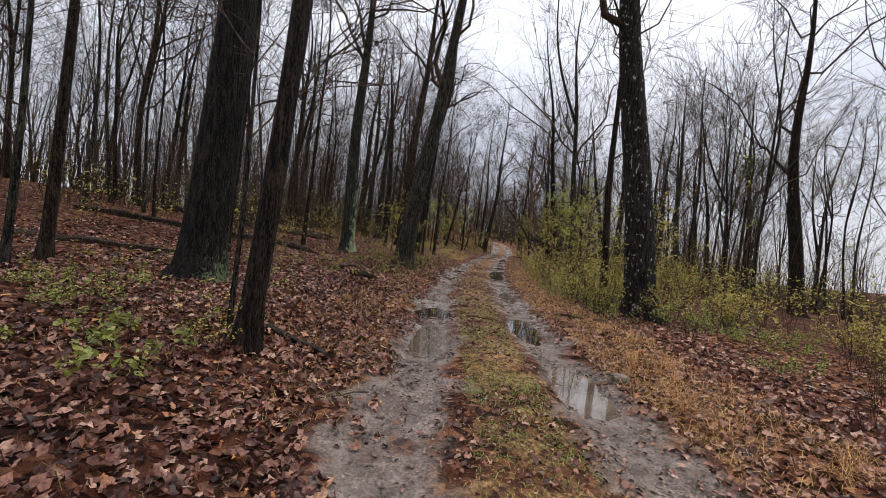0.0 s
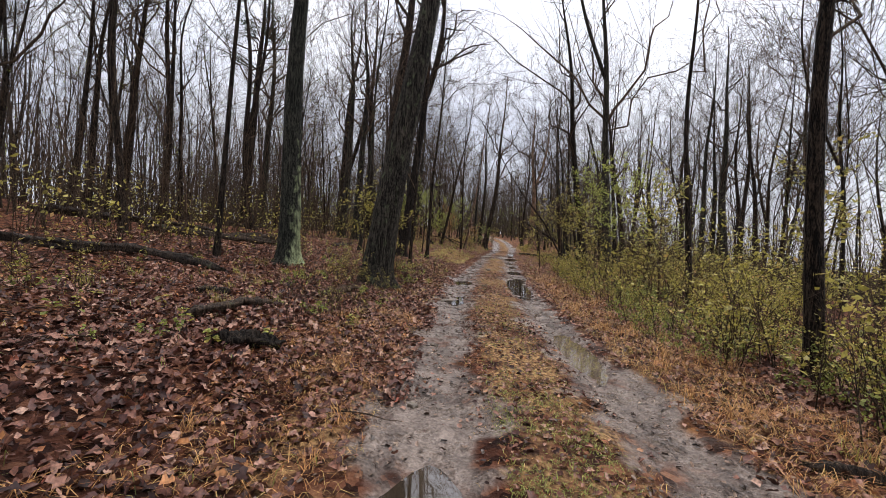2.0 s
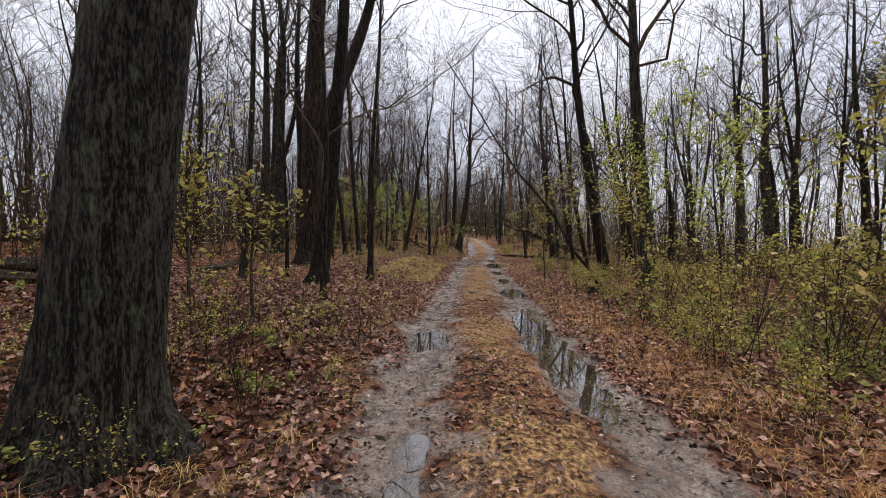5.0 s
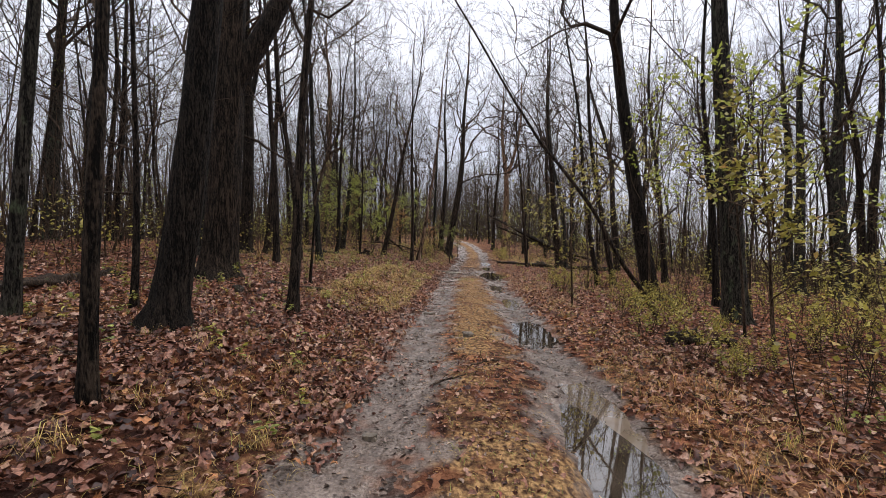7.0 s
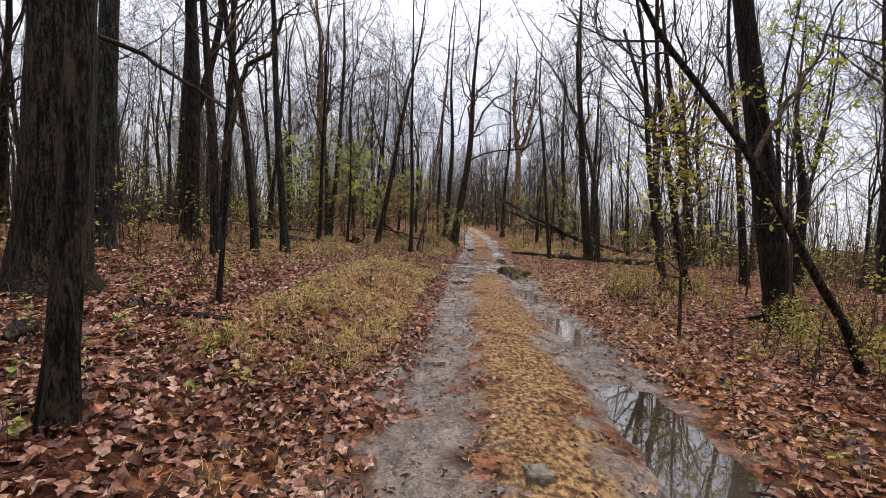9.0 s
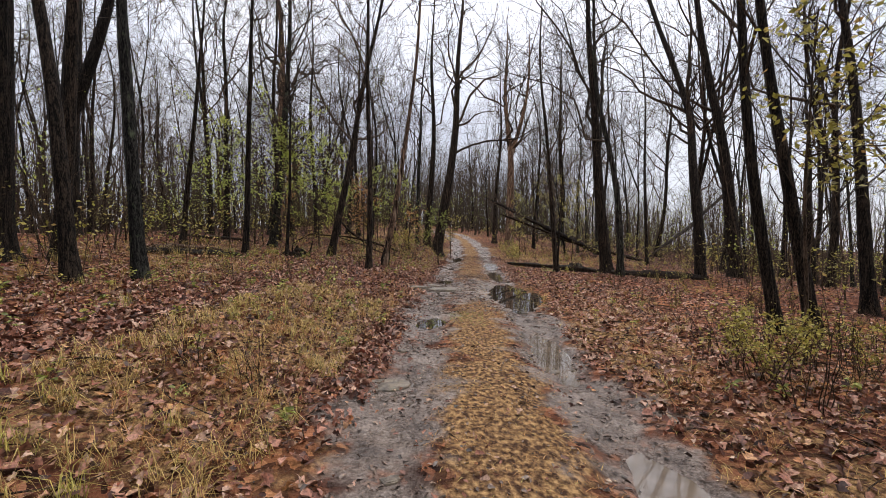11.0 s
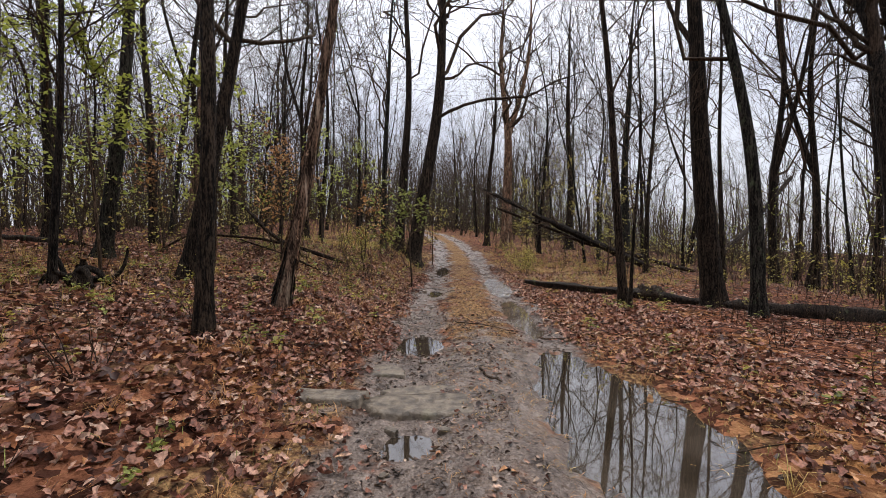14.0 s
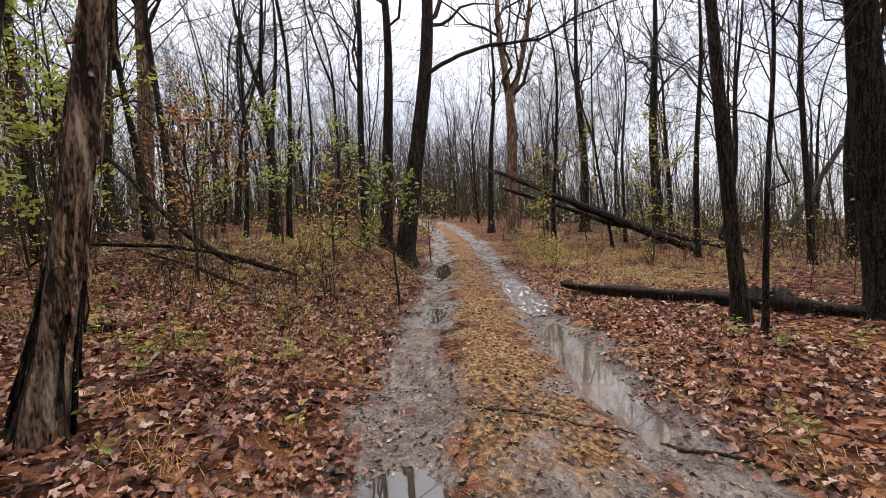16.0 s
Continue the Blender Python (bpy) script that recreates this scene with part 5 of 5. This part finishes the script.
log([(1.9, 45.4, 0.02), (0.9, 45.9, 0.25), (-0.2, 46.2, 0.5)], 0.03, 0.015, "thin dead branch sprawled in brush", BARK, seed=25, branches=6)
log([(-8.0, 48.0, 0), (-4.0, 47.0, 0)], 0.08, 0.06, "old log in the leaf litter", seed=24)


def stick(x0, y0, x1, y1, r, seed):
    rng = np.random.default_rng(seed)
    a, b = np.array([x0, y0]), np.array([x1, y1])
    s = np.linspace(0, 1, 10)[:, None]
    side = np.array([-(b - a)[1], (b - a)[0]])
    xy = a + (b - a) * s + side * 0.04 * np.sin(s * 6 + seed) + rng.normal(size=(10, 2)) * 0.006
    P = np.array([(x, y, float(land(x, y)) + r * 1.3) for x, y in xy])
    mid = P.mean(0)
    R = np.linspace(r, r * 0.5, 10)[None]
    B, RB = shoots(rng, (P - mid)[None], R, 3, 0.2, 0.9, 0.8, 0.2, 0.5, 4, 0.05, 0.6, 0.003)
    ob = part("stick", mesh_of("stick", *join(tubes((P - mid)[None], R, 6), tubes(B, RB, 4))), TWIG)
    ob.location = mid
    tagged(ob, "dead stick lying on the wet track", "stick", "fallen sticks")


stick(4.3, 41.8, 5.3, 41.4, 0.010, 1)
stick(4.1, 39.5, 4.22, 39.1, 0.014, 2)
stick(2.2, 23.9, 1.75, 23.6, 0.014, 3)
stick(3.1, 25.5, 3.5, 25.1, 0.018, 4)
stick(1.3, 23.0, 1.7, 23.3, 0.012, 5)
stick(5.4, 41.3, 6.1, 40.2, 0.013, 6)
stick(0.9, 14.4, 1.3, 14.9, 0.012, 7)
stick(0.6, 8.2, 1.3, 8.0, 0.012, 8)
stick(-0.3, 7.95, 0.5, 8.1, 0.013, 9)
stick(6.6, 39.6, 7.4, 39.1, 0.014, 10)


def uprooted(x, y):
    """A dark twisted stump with bare roots and broken shoots curling up from it."""
    rng = np.random.default_rng(71)
    ob = thing("tree_stump", x, y, float(land(x, y)), "dark twisted stump with curling roots at a tree foot", "stump", "fallen wood")
    P, R = stem(rng, 0.13, 0.5, (0.1, 0.0), 8)
    part("stump", mesh_of("stump", *trunk_mesh(rng, P, R * 0.95 + 0.02, 12, 0.5, True)), BARK, ob)
    for i in range(7):
        a = i * 0.9 + rng.uniform(-0.3, 0.3)
        s = np.linspace(0, 1, 12)[:, None]
        reach = rng.uniform(0.3, 0.75)
        out = np.array([math.cos(a), math.sin(a), 0.0])
        lift = rng.uniform(0.1, 0.75) if i % 2 else 0.0
        Q = out * reach * np.sin(s * 1.6) + np.array([0, 0, 1.0]) * (0.22 * (1 - s) * (1 - (lift > 0)) + lift * s**1.5 + 0.06 * np.sin(s * 7 + i))
        part("root", mesh_of("root", *tubes(Q[None], (0.055 * (1 - 0.75 * s[:, 0]))[None], 7)), BARK, ob)


uprooted(-0.95, 41.75)


# ---- stones ----
def stone(x, y, lx, ly, h, label, name="rock", turn=0.0, seed=1, sink=0.4):
    rng = np.random.default_rng(seed)
    bm = bmesh.new()
    bmesh.ops.create_icosphere(bm, subdivisions=3, radius=1.0)
    off = rng.uniform(0, 50, 3)
    for v in bm.verts:
        c = v.co.normalized()
        sq = Vector((math.copysign(abs(c.x) ** 0.4, c.x), math.copysign(abs(c.y) ** 0.4, c.y), math.copysign(abs(c.z) ** 0.3, c.z)))
        n = noise.noise(c * 1.4 + Vector(off)) * 0.28 + noise.noise(c * 4 + Vector(off)) * 0.08
        v.co = Vector((sq.x * lx / 2, sq.y * ly / 2, sq.z * h / 2)) * (0.88 + n)
    me = bpy.data.meshes.new(name)
    bm.to_mesh(me)
    bm.free()
    ob = part(name, me, ROCK)
    ob.matrix_world = pose(x, y, float(land(x, y)) + h * (0.5 - sink), rng.normal() * 3, rng.normal() * 3, turn)
    tagged(ob, label, "rock", "stones on the track")


def at_road(d, y):
    return float(road_x(y)) + d, y


def slab(d, y, lx, ly, h, turn, seed, label, corners=9):
    """A flat split stone: a ragged outline, a nearly level worn top and a broken edge, sunk in the mud."""
    rng = np.random.default_rng(seed)
    n, rings = corners * 4, 5
    a = np.linspace(0, 2 * math.pi, n, endpoint=False)
    jag = np.interp(np.arange(n), np.arange(0, n + 4, 4), np.append(rng.uniform(0.78, 1.12, corners), 1.0)) + rng.normal(size=n) * 0.03
    jag[-3:] = jag[-3:] * 0.5 + jag[0] * 0.5
    box = 1 / np.maximum(np.abs(np.cos(a)), np.abs(np.sin(a))) ** 0.75
    ox, oy = np.cos(a) * box * jag * lx / 2, np.sin(a) * box * jag * ly / 2
    verts = []
    for k, (f, z) in enumerate(((0.35, h), (0.72, h), (0.96, h * 0.97), (1.0, h * 0.6), (1.05, -0.08))):
        top = 0.006 * wobble(ox * f, oy * f, 9.0, seed) if k < 3 else rng.normal(size=n) * 0.006
        verts += list(zip(ox * f, oy * f, z + top))
    i = np.arange(n * rings).reshape(rings, n)
    quads = np.stack([i[:-1], i[1:], np.roll(i, -1, 1)[1:], np.roll(i, -1, 1)[:-1]], -1).reshape(-1, 4)
    mid = len(verts)
    verts.append((0, 0, h))
    tris = [(mid, k, (k + 1) % n) for k in range(n)]
    ob = part("stone_slab", mesh_of("stone_slab", verts, quads, tris, smooth=False), ROCK)
    x, y = at_road(d, y)
    near = np.median([float(land(x + u * lx, y + w * ly)) for u in (-0.4, 0, 0.4) for w in (-0.4, 0, 0.4)])
    ob.matrix_world = pose(x, y, near - 0.012, 0, 0, turn)
    tagged(ob, label, "rock", "stones on the track")


slab(-1.62, 38.86, 0.92, 0.26, 0.045, -12, 1, "long flat sandstone slab sunk in litter")
slab(-0.68, 38.66, 0.96, 0.46, 0.055, -3, 2, "broad flat tan slab lying across the rut", 11)
slab(-1.14, 39.64, 0.52, 0.34, 0.03, -6, 3, "flat stone at the edge of the rut")
slab(-1.02, 31.82, 0.42, 0.3, 0.03, 4, 9, "flat pale stone at the edge of the rut")
slab(-0.72, 39.02, 0.7, 0.22, 0.045, 4, 4, "flat split stone pressed into mud")
stone(2.03, 25.3, 0.19, 0.14, 0.12, "brown rounded stone on the grassy strip", seed=5)
stone(2.16, 5.15, 0.2, 0.17, 0.16, "dark rounded stone at the verge", seed=6)
stone(*at_road(-0.95, 27.6), 0.26, 0.16, 0.06, "flat grey stone in the rut", seed=7)
stone(*at_road(-1.05, 16.2), 0.3, 0.24, 0.05, "flat pale stone at the rut edge", seed=8)
for i in range(46):
    rng = np.random.default_rng(300 + i)
    d = float(rng.choice([-0.9, 0.9]) + rng.normal() * 0.25)
    s = rng.uniform(0.03, 0.09)
    stone(*at_road(d, rng.uniform(2.5, 56)), s * 1.4, s, s * 0.7, "small wet pebble pressed into the mud", "pebble", rng.uniform(0, 180), 400 + i)


# ---- fallen leaves and grass ----
def lying(rng, x, y, lift, tilt):
    """Place, axis and facing of leaves that lie on the land."""
    n = len(x)
    p = np.stack([x, y, land(x, y) + lift], -1)
    ang = rng.uniform(0, 6.28, n)
    axis = np.stack([np.cos(ang), np.sin(ang), rng.normal(size=n) * tilt], -1)
    up = np.stack([rng.normal(size=n) * tilt * 1.3, rng.normal(size=n) * tilt * 1.3, np.ones(n)], -1)
    return p, axis, up


def leaf_spots(rng, count, y0, y1, d0, d1):
    """Places for leaves, fewer in grass and water, in drifts on the track."""
    y, u = rng.uniform(y0, y1, count), rng.uniform(0, 1, count)
    u = u**1.35 if count > 30000 else u
    d = d1 + (d0 - d1) * u if d1 < 0 else d0 + (d1 - d0) * u
    x = road_x(y) + d
    keep = (hollow(x, y) < 0.02) & (rng.uniform(0, 1, count) > np.where(y > 21, 0.7, 0.55) * straw_at(x, y) * ((np.abs(d) > 0.7) | ((y > 20) & (y < 37)) | (y < 13)))
    drift = 0.9 * wobble(x, y, 1.1, 3.3) + 0.6 * wobble(x, y, 3.9, 1.3) + 1.3 * (np.abs(np.abs(d) - 0.85) - 0.35)
    keep &= (np.abs(d) > 0.75) | (y < 24) | (rng.uniform(0, 1, count) < 0.3)
    keep &= (np.abs(d) > 1.7) | (drift > rng.uniform(-0.45, 0.65, count))
    return x[keep], y[keep], d[keep]


def litter():
    """Lobed leaves along the track, simpler ones farther off."""
    rng = np.random.default_rng(21)
    vs, qs, ts, at = [], [], [], 0
    for count, y0, y1, d0, d1 in ((60000, 1.5, 50, -4.6, -1.1), (17000, 5, 50, -6.8, -4.5), (25000, 1.5, 50, 1.25, 3.6), (7500, 2, 54, -0.62, 0.68), (5200, 2, 54, -1.75, -0.85), (3000, 2, 54, 0.95, 1.75)):
        x, y, d = leaf_spots(rng, count, y0, y1, d0, d1)
        n = len(x)
        size = (0.045 + 0.055 * rng.uniform(0, 1, n) ** 1.5) * np.where(np.abs(d) < 1.15, 0.62, 1)
        v, q, t = lobed_leaves(rng, *lying(rng, x, y, rng.uniform(0.012, 0.055, n), 0.3)[:1], size, *lying(rng, x, y, 0, 0.62)[1:], rng.uniform(0.75, 1.3, (n, 1)))
        vs.append(v)
        qs.append(q + at)
        ts.append(t + at)
        at += len(v)
    v = np.concatenate(vs)
    me = mesh_of("fallen_leaves", v, np.concatenate(qs), np.concatenate(ts))
    give(me, "dry", dry_and_lit(v[:, 0], v[:, 1]))
    tagged(part("fallen_leaves", me, LITTER), "wet curled russet oak leaves along the track", "leaves", kind="stuff")
    vs, qs, at = [], [], 0
    for count, y0, y1, d0, d1 in ((24000, 1.5, 51, -4.5, -1.1), (20000, 1.5, 52, -11, -4.6), (6000, 46, 62, -7, -1.4), (5000, 8, 60, -20, -9.5), (26000, 1.5, 51, 1.25, 6), (6000, 30, 64, 5, 16), (13000, 2, 54, -0.66, 0.7), (6000, 2, 54, -1.7, 1.7), (6000, 2, 54, -1.75, -0.75), (4500, 2, 54, 0.95, 1.75)):
        x, y, d = leaf_spots(rng, count, y0, y1, d0, d1)
        n = len(x)
        p, axis, up = lying(rng, x, y, rng.uniform(0.002, 0.022, n), 0.24)
        size = rng.uniform(0.04, 0.095, n) * np.where(np.abs(d) > 6, 1.25, 1) * np.where(np.abs(d) < 1.15, rng.uniform(0.4, 0.8, n), 1)
        v, q = leaf_faces(rng, p, size, axis, up, rng.uniform(0.4, 0.8, (n, 1)), 0.2)
        vs.append(v)
        qs.append(q + at)
        at += len(v)
    v = np.concatenate(vs)
    me = mesh_of("leaf_litter", v, np.concatenate(qs), smooth=False)
    give(me, "dry", dry_and_lit(v[:, 0], v[:, 1]))
    tagged(part("leaf_litter", me, LITTER), "wet matted brown fallen leaves on the forest floor", "leaves", kind="stuff")


litter()


def fallen_twigs():
    """Dead twigs strewn over the litter."""
    rng = np.random.default_rng(66)
    n, k = 3400, 5
    y = rng.uniform(1.5, 56, n)
    d = np.where(rng.uniform(0, 1, n) < 0.62, -rng.uniform(1.3, 8, n), rng.uniform(1.4, 6, n))
    x, a, ln = road_x(y) + d, rng.uniform(0, 6.28, n), 0.08 + 0.5 * rng.uniform(0, 1, n) ** 2.2
    t = np.linspace(-0.5, 0.5, k)
    bend = rng.normal(size=(n, 1)) * 0.35 * (t**2)[None] + rng.normal(size=(n, k)) * 0.02
    px = x[:, None] + (np.cos(a)[:, None] * t - np.sin(a)[:, None] * bend) * ln[:, None]
    py = y[:, None] + (np.sin(a)[:, None] * t + np.cos(a)[:, None] * bend) * ln[:, None]
    lift = 0.02 + 0.03 * rng.uniform(0, 1, (n, 1)) + rng.normal(size=(n, 1)) * 0.12 * t * ln[:, None]
    P = np.stack([px, py, land(px, py) + np.maximum(lift, 0.008)], -1)
    R = (0.002 + 0.007 * ln)[:, None] * np.linspace(1.2, 0.6, k)
    tagged(part("fallen_twigs", mesh_of("fallen_twigs", *tubes(P, R, 4)), TWIG), "dead twigs strewn over the wet leaves", "twigs", kind="stuff")


fallen_twigs()


def debris():
    """Chopped leaf bits, bark and grit trodden into the ruts."""
    rng = np.random.default_rng(61)
    n = 52000
    y = rng.uniform(1.5, 54, n)
    d = rng.choice([-0.9, 0.9], n) + rng.normal(size=n) * 0.36
    y[:9000], d[:9000] = rng.uniform(35.4, 42.5, 9000), rng.uniform(-1.5, 1.5, 9000)
    x = road_x(y) + d
    keep = (hollow(x, y) < 0.03) & (wobble(x, y, 2.3, 4.0) + 0.7 * wobble(x, y, 6.1, 2.0) + 0.8 * (np.abs(np.abs(d) - 0.9) - 0.25) > rng.uniform(-1.1, 0.7, n))
    x, y = x[keep], y[keep]
    n = len(x)
    p = np.stack([x, y, land(x, y) + 0.006], -1)
    ang = rng.uniform(0, 6.28, n)
    axis = np.stack([np.cos(ang), np.sin(ang), rng.normal(size=n) * 0.25], -1)
    up = np.stack([rng.normal(size=n) * 0.4, rng.normal(size=n) * 0.4, np.ones(n)], -1)
    v, q = leaf_faces(rng, p, 0.010 + 0.045 * rng.uniform(0, 1, n) ** 2, axis, up, rng.uniform(0.3, 0.8, (n, 1)), 0.2)
    tagged(part("rut_debris", mesh_of("rut_debris", v, q, smooth=False), CHAFF), "dark leaf scraps and bark bits trodden into mud", "debris", kind="stuff")


debris()


def blades(name, label, material, patches, seed, tuft=1):
    """Grass as narrow bent blades, in tufts of so many. patches: count, y range, offset range, length, how upright."""
    rng = np.random.default_rng(seed)
    vs, qs, at = [], [], 0
    for count, y0, y1, d0, d1, ln, rise_ in patches:
        y, d = rng.uniform(y0, y1, count), rng.uniform(d0, d1, count)
        clump = wobble(road_x(y) + d, y, 2.7, seed) + 0.6 * wobble(road_x(y) + d, y, 7.0, seed + 1)
        keep = clump > rng.uniform(-0.9, 0.5, count)
        y, d = np.repeat(y[keep], tuft), np.repeat(d[keep], tuft)
        if tuft > 1:
            y, d = y + rng.normal(size=len(y)) * 0.035, d + rng.normal(size=len(d)) * 0.035
        x = road_x(y) + d
        n = len(x)
        p = np.stack([x, y, land(x, y) - 0.005], -1)
        a = rng.uniform(0, 6.28, n)
        out = np.stack([np.cos(a), np.sin(a), np.zeros(n)], -1)
        side = np.stack([-np.sin(a), np.cos(a), np.zeros(n)], -1) * rng.uniform(0.0008, 0.0026, n)[:, None]
        l = ln * rng.uniform(0.5, 1.3, n)[:, None]
        up = np.array([0, 0, 1.0])
        m = p + (out * (1 - rise_) * 0.45 + up * (0.12 + rise_ * 0.6)) * l
        t = p + (out * (1 - rise_ * 0.55) + up * (0.06 + rise_ * rng.uniform(0.3, 0.95, (n, 1)))) * l
        v = np.stack([p - side, p + side, m + side, m - side, t + side * 0.2, t - side * 0.2], 1).reshape(-1, 3)
        i = np.arange(n)[:, None] * 6
        vs.append(v)
        qs.append(np.concatenate([i + [0, 1, 2, 3], i + [3, 2, 4, 5]]) + at)
        at += len(v)
    ob = part(name, mesh_of(name, np.concatenate(vs), np.concatenate(qs), smooth=False), material)
    tagged(ob, label, "grass", kind="stuff")


blades("dry_grass", "matted tan straw grass between ruts and along verges", STRAW,
       [(6500, 1.5, 56, -0.6, 0.6, 0.075, 0.16), (900, 33, 37, -5.5, -2.0, 0.16, 0.5), (5800, 27, 36, -3.4, -1.6, 0.18, 0.55), (6000, 27, 41, 1.3, 3.1, 0.13, 0.3), (5000, 3, 26, -2.3, -1.3, 0.14, 0.35),
        (7000, 3, 26, 1.35, 2.6, 0.2, 0.45), (7000, 43, 58, -4.5, -1.4, 0.24, 0.5), (6000, 46, 62, 1.5, 6.5, 0.22, 0.5), (2200, 42, 70, 5, 20, 0.3, 0.5), (600, 20, 27, -5, -1.5, 0.2, 0.6), (4200, 32, 45, -12, -4.5, 0.28, 0.6), (5000, 46, 64, -10, -3.5, 0.3, 0.6)], 31)
blades("orange_grass", "drooping orange dead grass tufts at the track edge", FERN,
       [(5000, 2, 12, 1.3, 2.6, 0.26, 0.3), (5500, 5, 13.5, -2.6, -1.3, 0.17, 0.25), (4200, 9, 24, 1.45, 2.4, 0.24, 0.3), (2200, 29, 46, 1.4, 2.6, 0.2, 0.2), (1800, 33, 52, -2.4, -1.3, 0.22, 0.25), (7000, 2, 24, -0.55, 0.6, 0.07, 0.10), (18000, 23, 60, -0.6, 0.6, 0.08, 0.10)], 32)
blades("green_grass", "sparse fresh green grass shoots", FRESH, [(6000, 2, 16, -0.42, 0.42, 0.07, 0.45), (16000, 3, 10.5, -0.4, 0.35, 0.045, 0.45), (1200, 16, 26, -0.35, 0.35, 0.08, 0.5), (700, 34.2, 35.4, -0.5, 0.1, 0.06, 0.5), (2600, 2, 36, -6, -1.4, 0.16, 0.6), (1600, 8, 40, 1.5, 5, 0.16, 0.6), (900, 36, 50, -5, -1.4, 0.14, 0.6), (3000, 12, 50, -16, -5, 0.3, 0.6)], 33)


blades("straw_tufts", "arching ochre grass tufts among fallen leaves", STRAW,
       [(300, 27.0, 36.0, -3.3, -1.5, 0.30, 0.5), (150, 45, 56, -6, -1.8, 0.32, 0.5), (160, 46.5, 57, 1.8, 6, 0.3, 0.55), (190, 34, 45, -10, -4.5, 0.34, 0.6), (60, 27, 38, 1.6, 4, 0.28, 0.5), (60, 16, 24, -4, -1.6, 0.26, 0.5), (50, 46, 56, -4.5, -1.6, 0.3, 0.55), (110, 46, 62, 2, 9, 0.34, 0.6)], 35, 24)
blades("orange_tufts", "drooping orange dead grass tufts by the ruts", FERN,
       [(60, 3, 13, 1.5, 2.6, 0.36, 0.45), (70, 7, 14, -2.5, -1.4, 0.25, 0.4), (110, 10, 23, 1.55, 2.6, 0.32, 0.45), (60, 30, 46, -2.6, -1.5, 0.28, 0.45), (40, 30, 46, 1.6, 2.8, 0.24, 0.4), (150, 45, 58, -6.5, -1.7, 0.3, 0.5), (140, 46, 60, 1.9, 8, 0.28, 0.5)], 36, 26)
blades("olive_grass", "low olive green grass under the trees", GREEN,
       [(420, 44, 72, 2.4, 18, 0.34, 0.6), (120, 46, 64, -9, -2.2, 0.3, 0.6), (80, 26, 44, -11, -4, 0.3, 0.6), (110, 26.5, 36, -3.3, -1.6, 0.26, 0.6), (60, 12, 20, -6, -2, 0.26, 0.6), (60, 9, 22, 2, 5, 0.26, 0.6), (50, 24, 40, 3, 9, 0.28, 0.6)], 37, 22)


def seedlings():
    """Small leafy plants and dry weed stems scattered in drifts through the litter."""
    rng = np.random.default_rng(91)
    spots = []
    for count, y0, y1, d0, d1 in ((200, 2.5, 20, -7, -2.0), (420, 20, 37, -6.5, -1.5), (640, 36, 54, -7, -1.5), (170, 22, 48, 1.6, 6), (160, 42, 62, 2, 9)):
        y, d = rng.uniform(y0, y1, count), rng.uniform(d0, d1, count)
        x = road_x(y) + d
        keep = wobble(x, y, 1.9, 5.0) > rng.uniform(-0.6, 0.5, count)
        spots.append(np.stack([x[keep], y[keep]], -1))
    xy = np.concatenate(spots)
    n, k = len(xy), 4
    s = np.linspace(0, 1, k)
    base = np.stack([xy[:, 0], xy[:, 1], land(xy[:, 0], xy[:, 1])], -1)
    H = rng.uniform(0.06, 0.34, n)
    tip = np.concatenate([rng.normal(size=(n, 2)) * 0.3 * H[:, None], H[:, None]], 1)
    P = base[:, None] + tip[:, None] * s[:, None]
    v, q = tubes(P, np.linspace(0.003, 0.0015, k)[None] * np.ones((n, 1)), 3)
    tagged(part("weed_stems", mesh_of("weed_stems", v, q), TWIG), "thin dry weed stems standing in fallen leaves", "weeds", kind="stuff")
    for name, pick, skin, words in (("green_seedlings", rng.uniform(0, 1, n) < 0.55, FRESH, "small fresh green seedlings in the leaf litter"),
                                    ("yellow_seedlings", rng.uniform(0, 1, n) < 0.5, GREEN, "small yellowing plants in the leaf litter")):
        src = np.repeat(np.nonzero(pick)[0], 9)
        u = rng.uniform(0.45, 1.05, len(src))[:, None]
        ang = rng.uniform(0, 6.28, len(src))
        axis = np.stack([np.cos(ang), np.sin(ang), rng.normal(size=len(src)) * 0.3], -1)
        size = rng.uniform(0.03, 0.075, len(src))
        p = base[src] + tip[src] * u + axis * size[:, None] * 0.7
        up = np.stack([rng.normal(size=len(src)) * 0.3, rng.normal(size=len(src)) * 0.3, np.ones(len(src))], -1)
        v, q = leaf_faces(rng, p, size, axis, up, rng.uniform(0.4, 0.7, (len(src), 1)), 0.15)
        tagged(part(name, mesh_of(name, v, q, smooth=False), skin), words, "seedlings", kind="stuff")


seedlings()
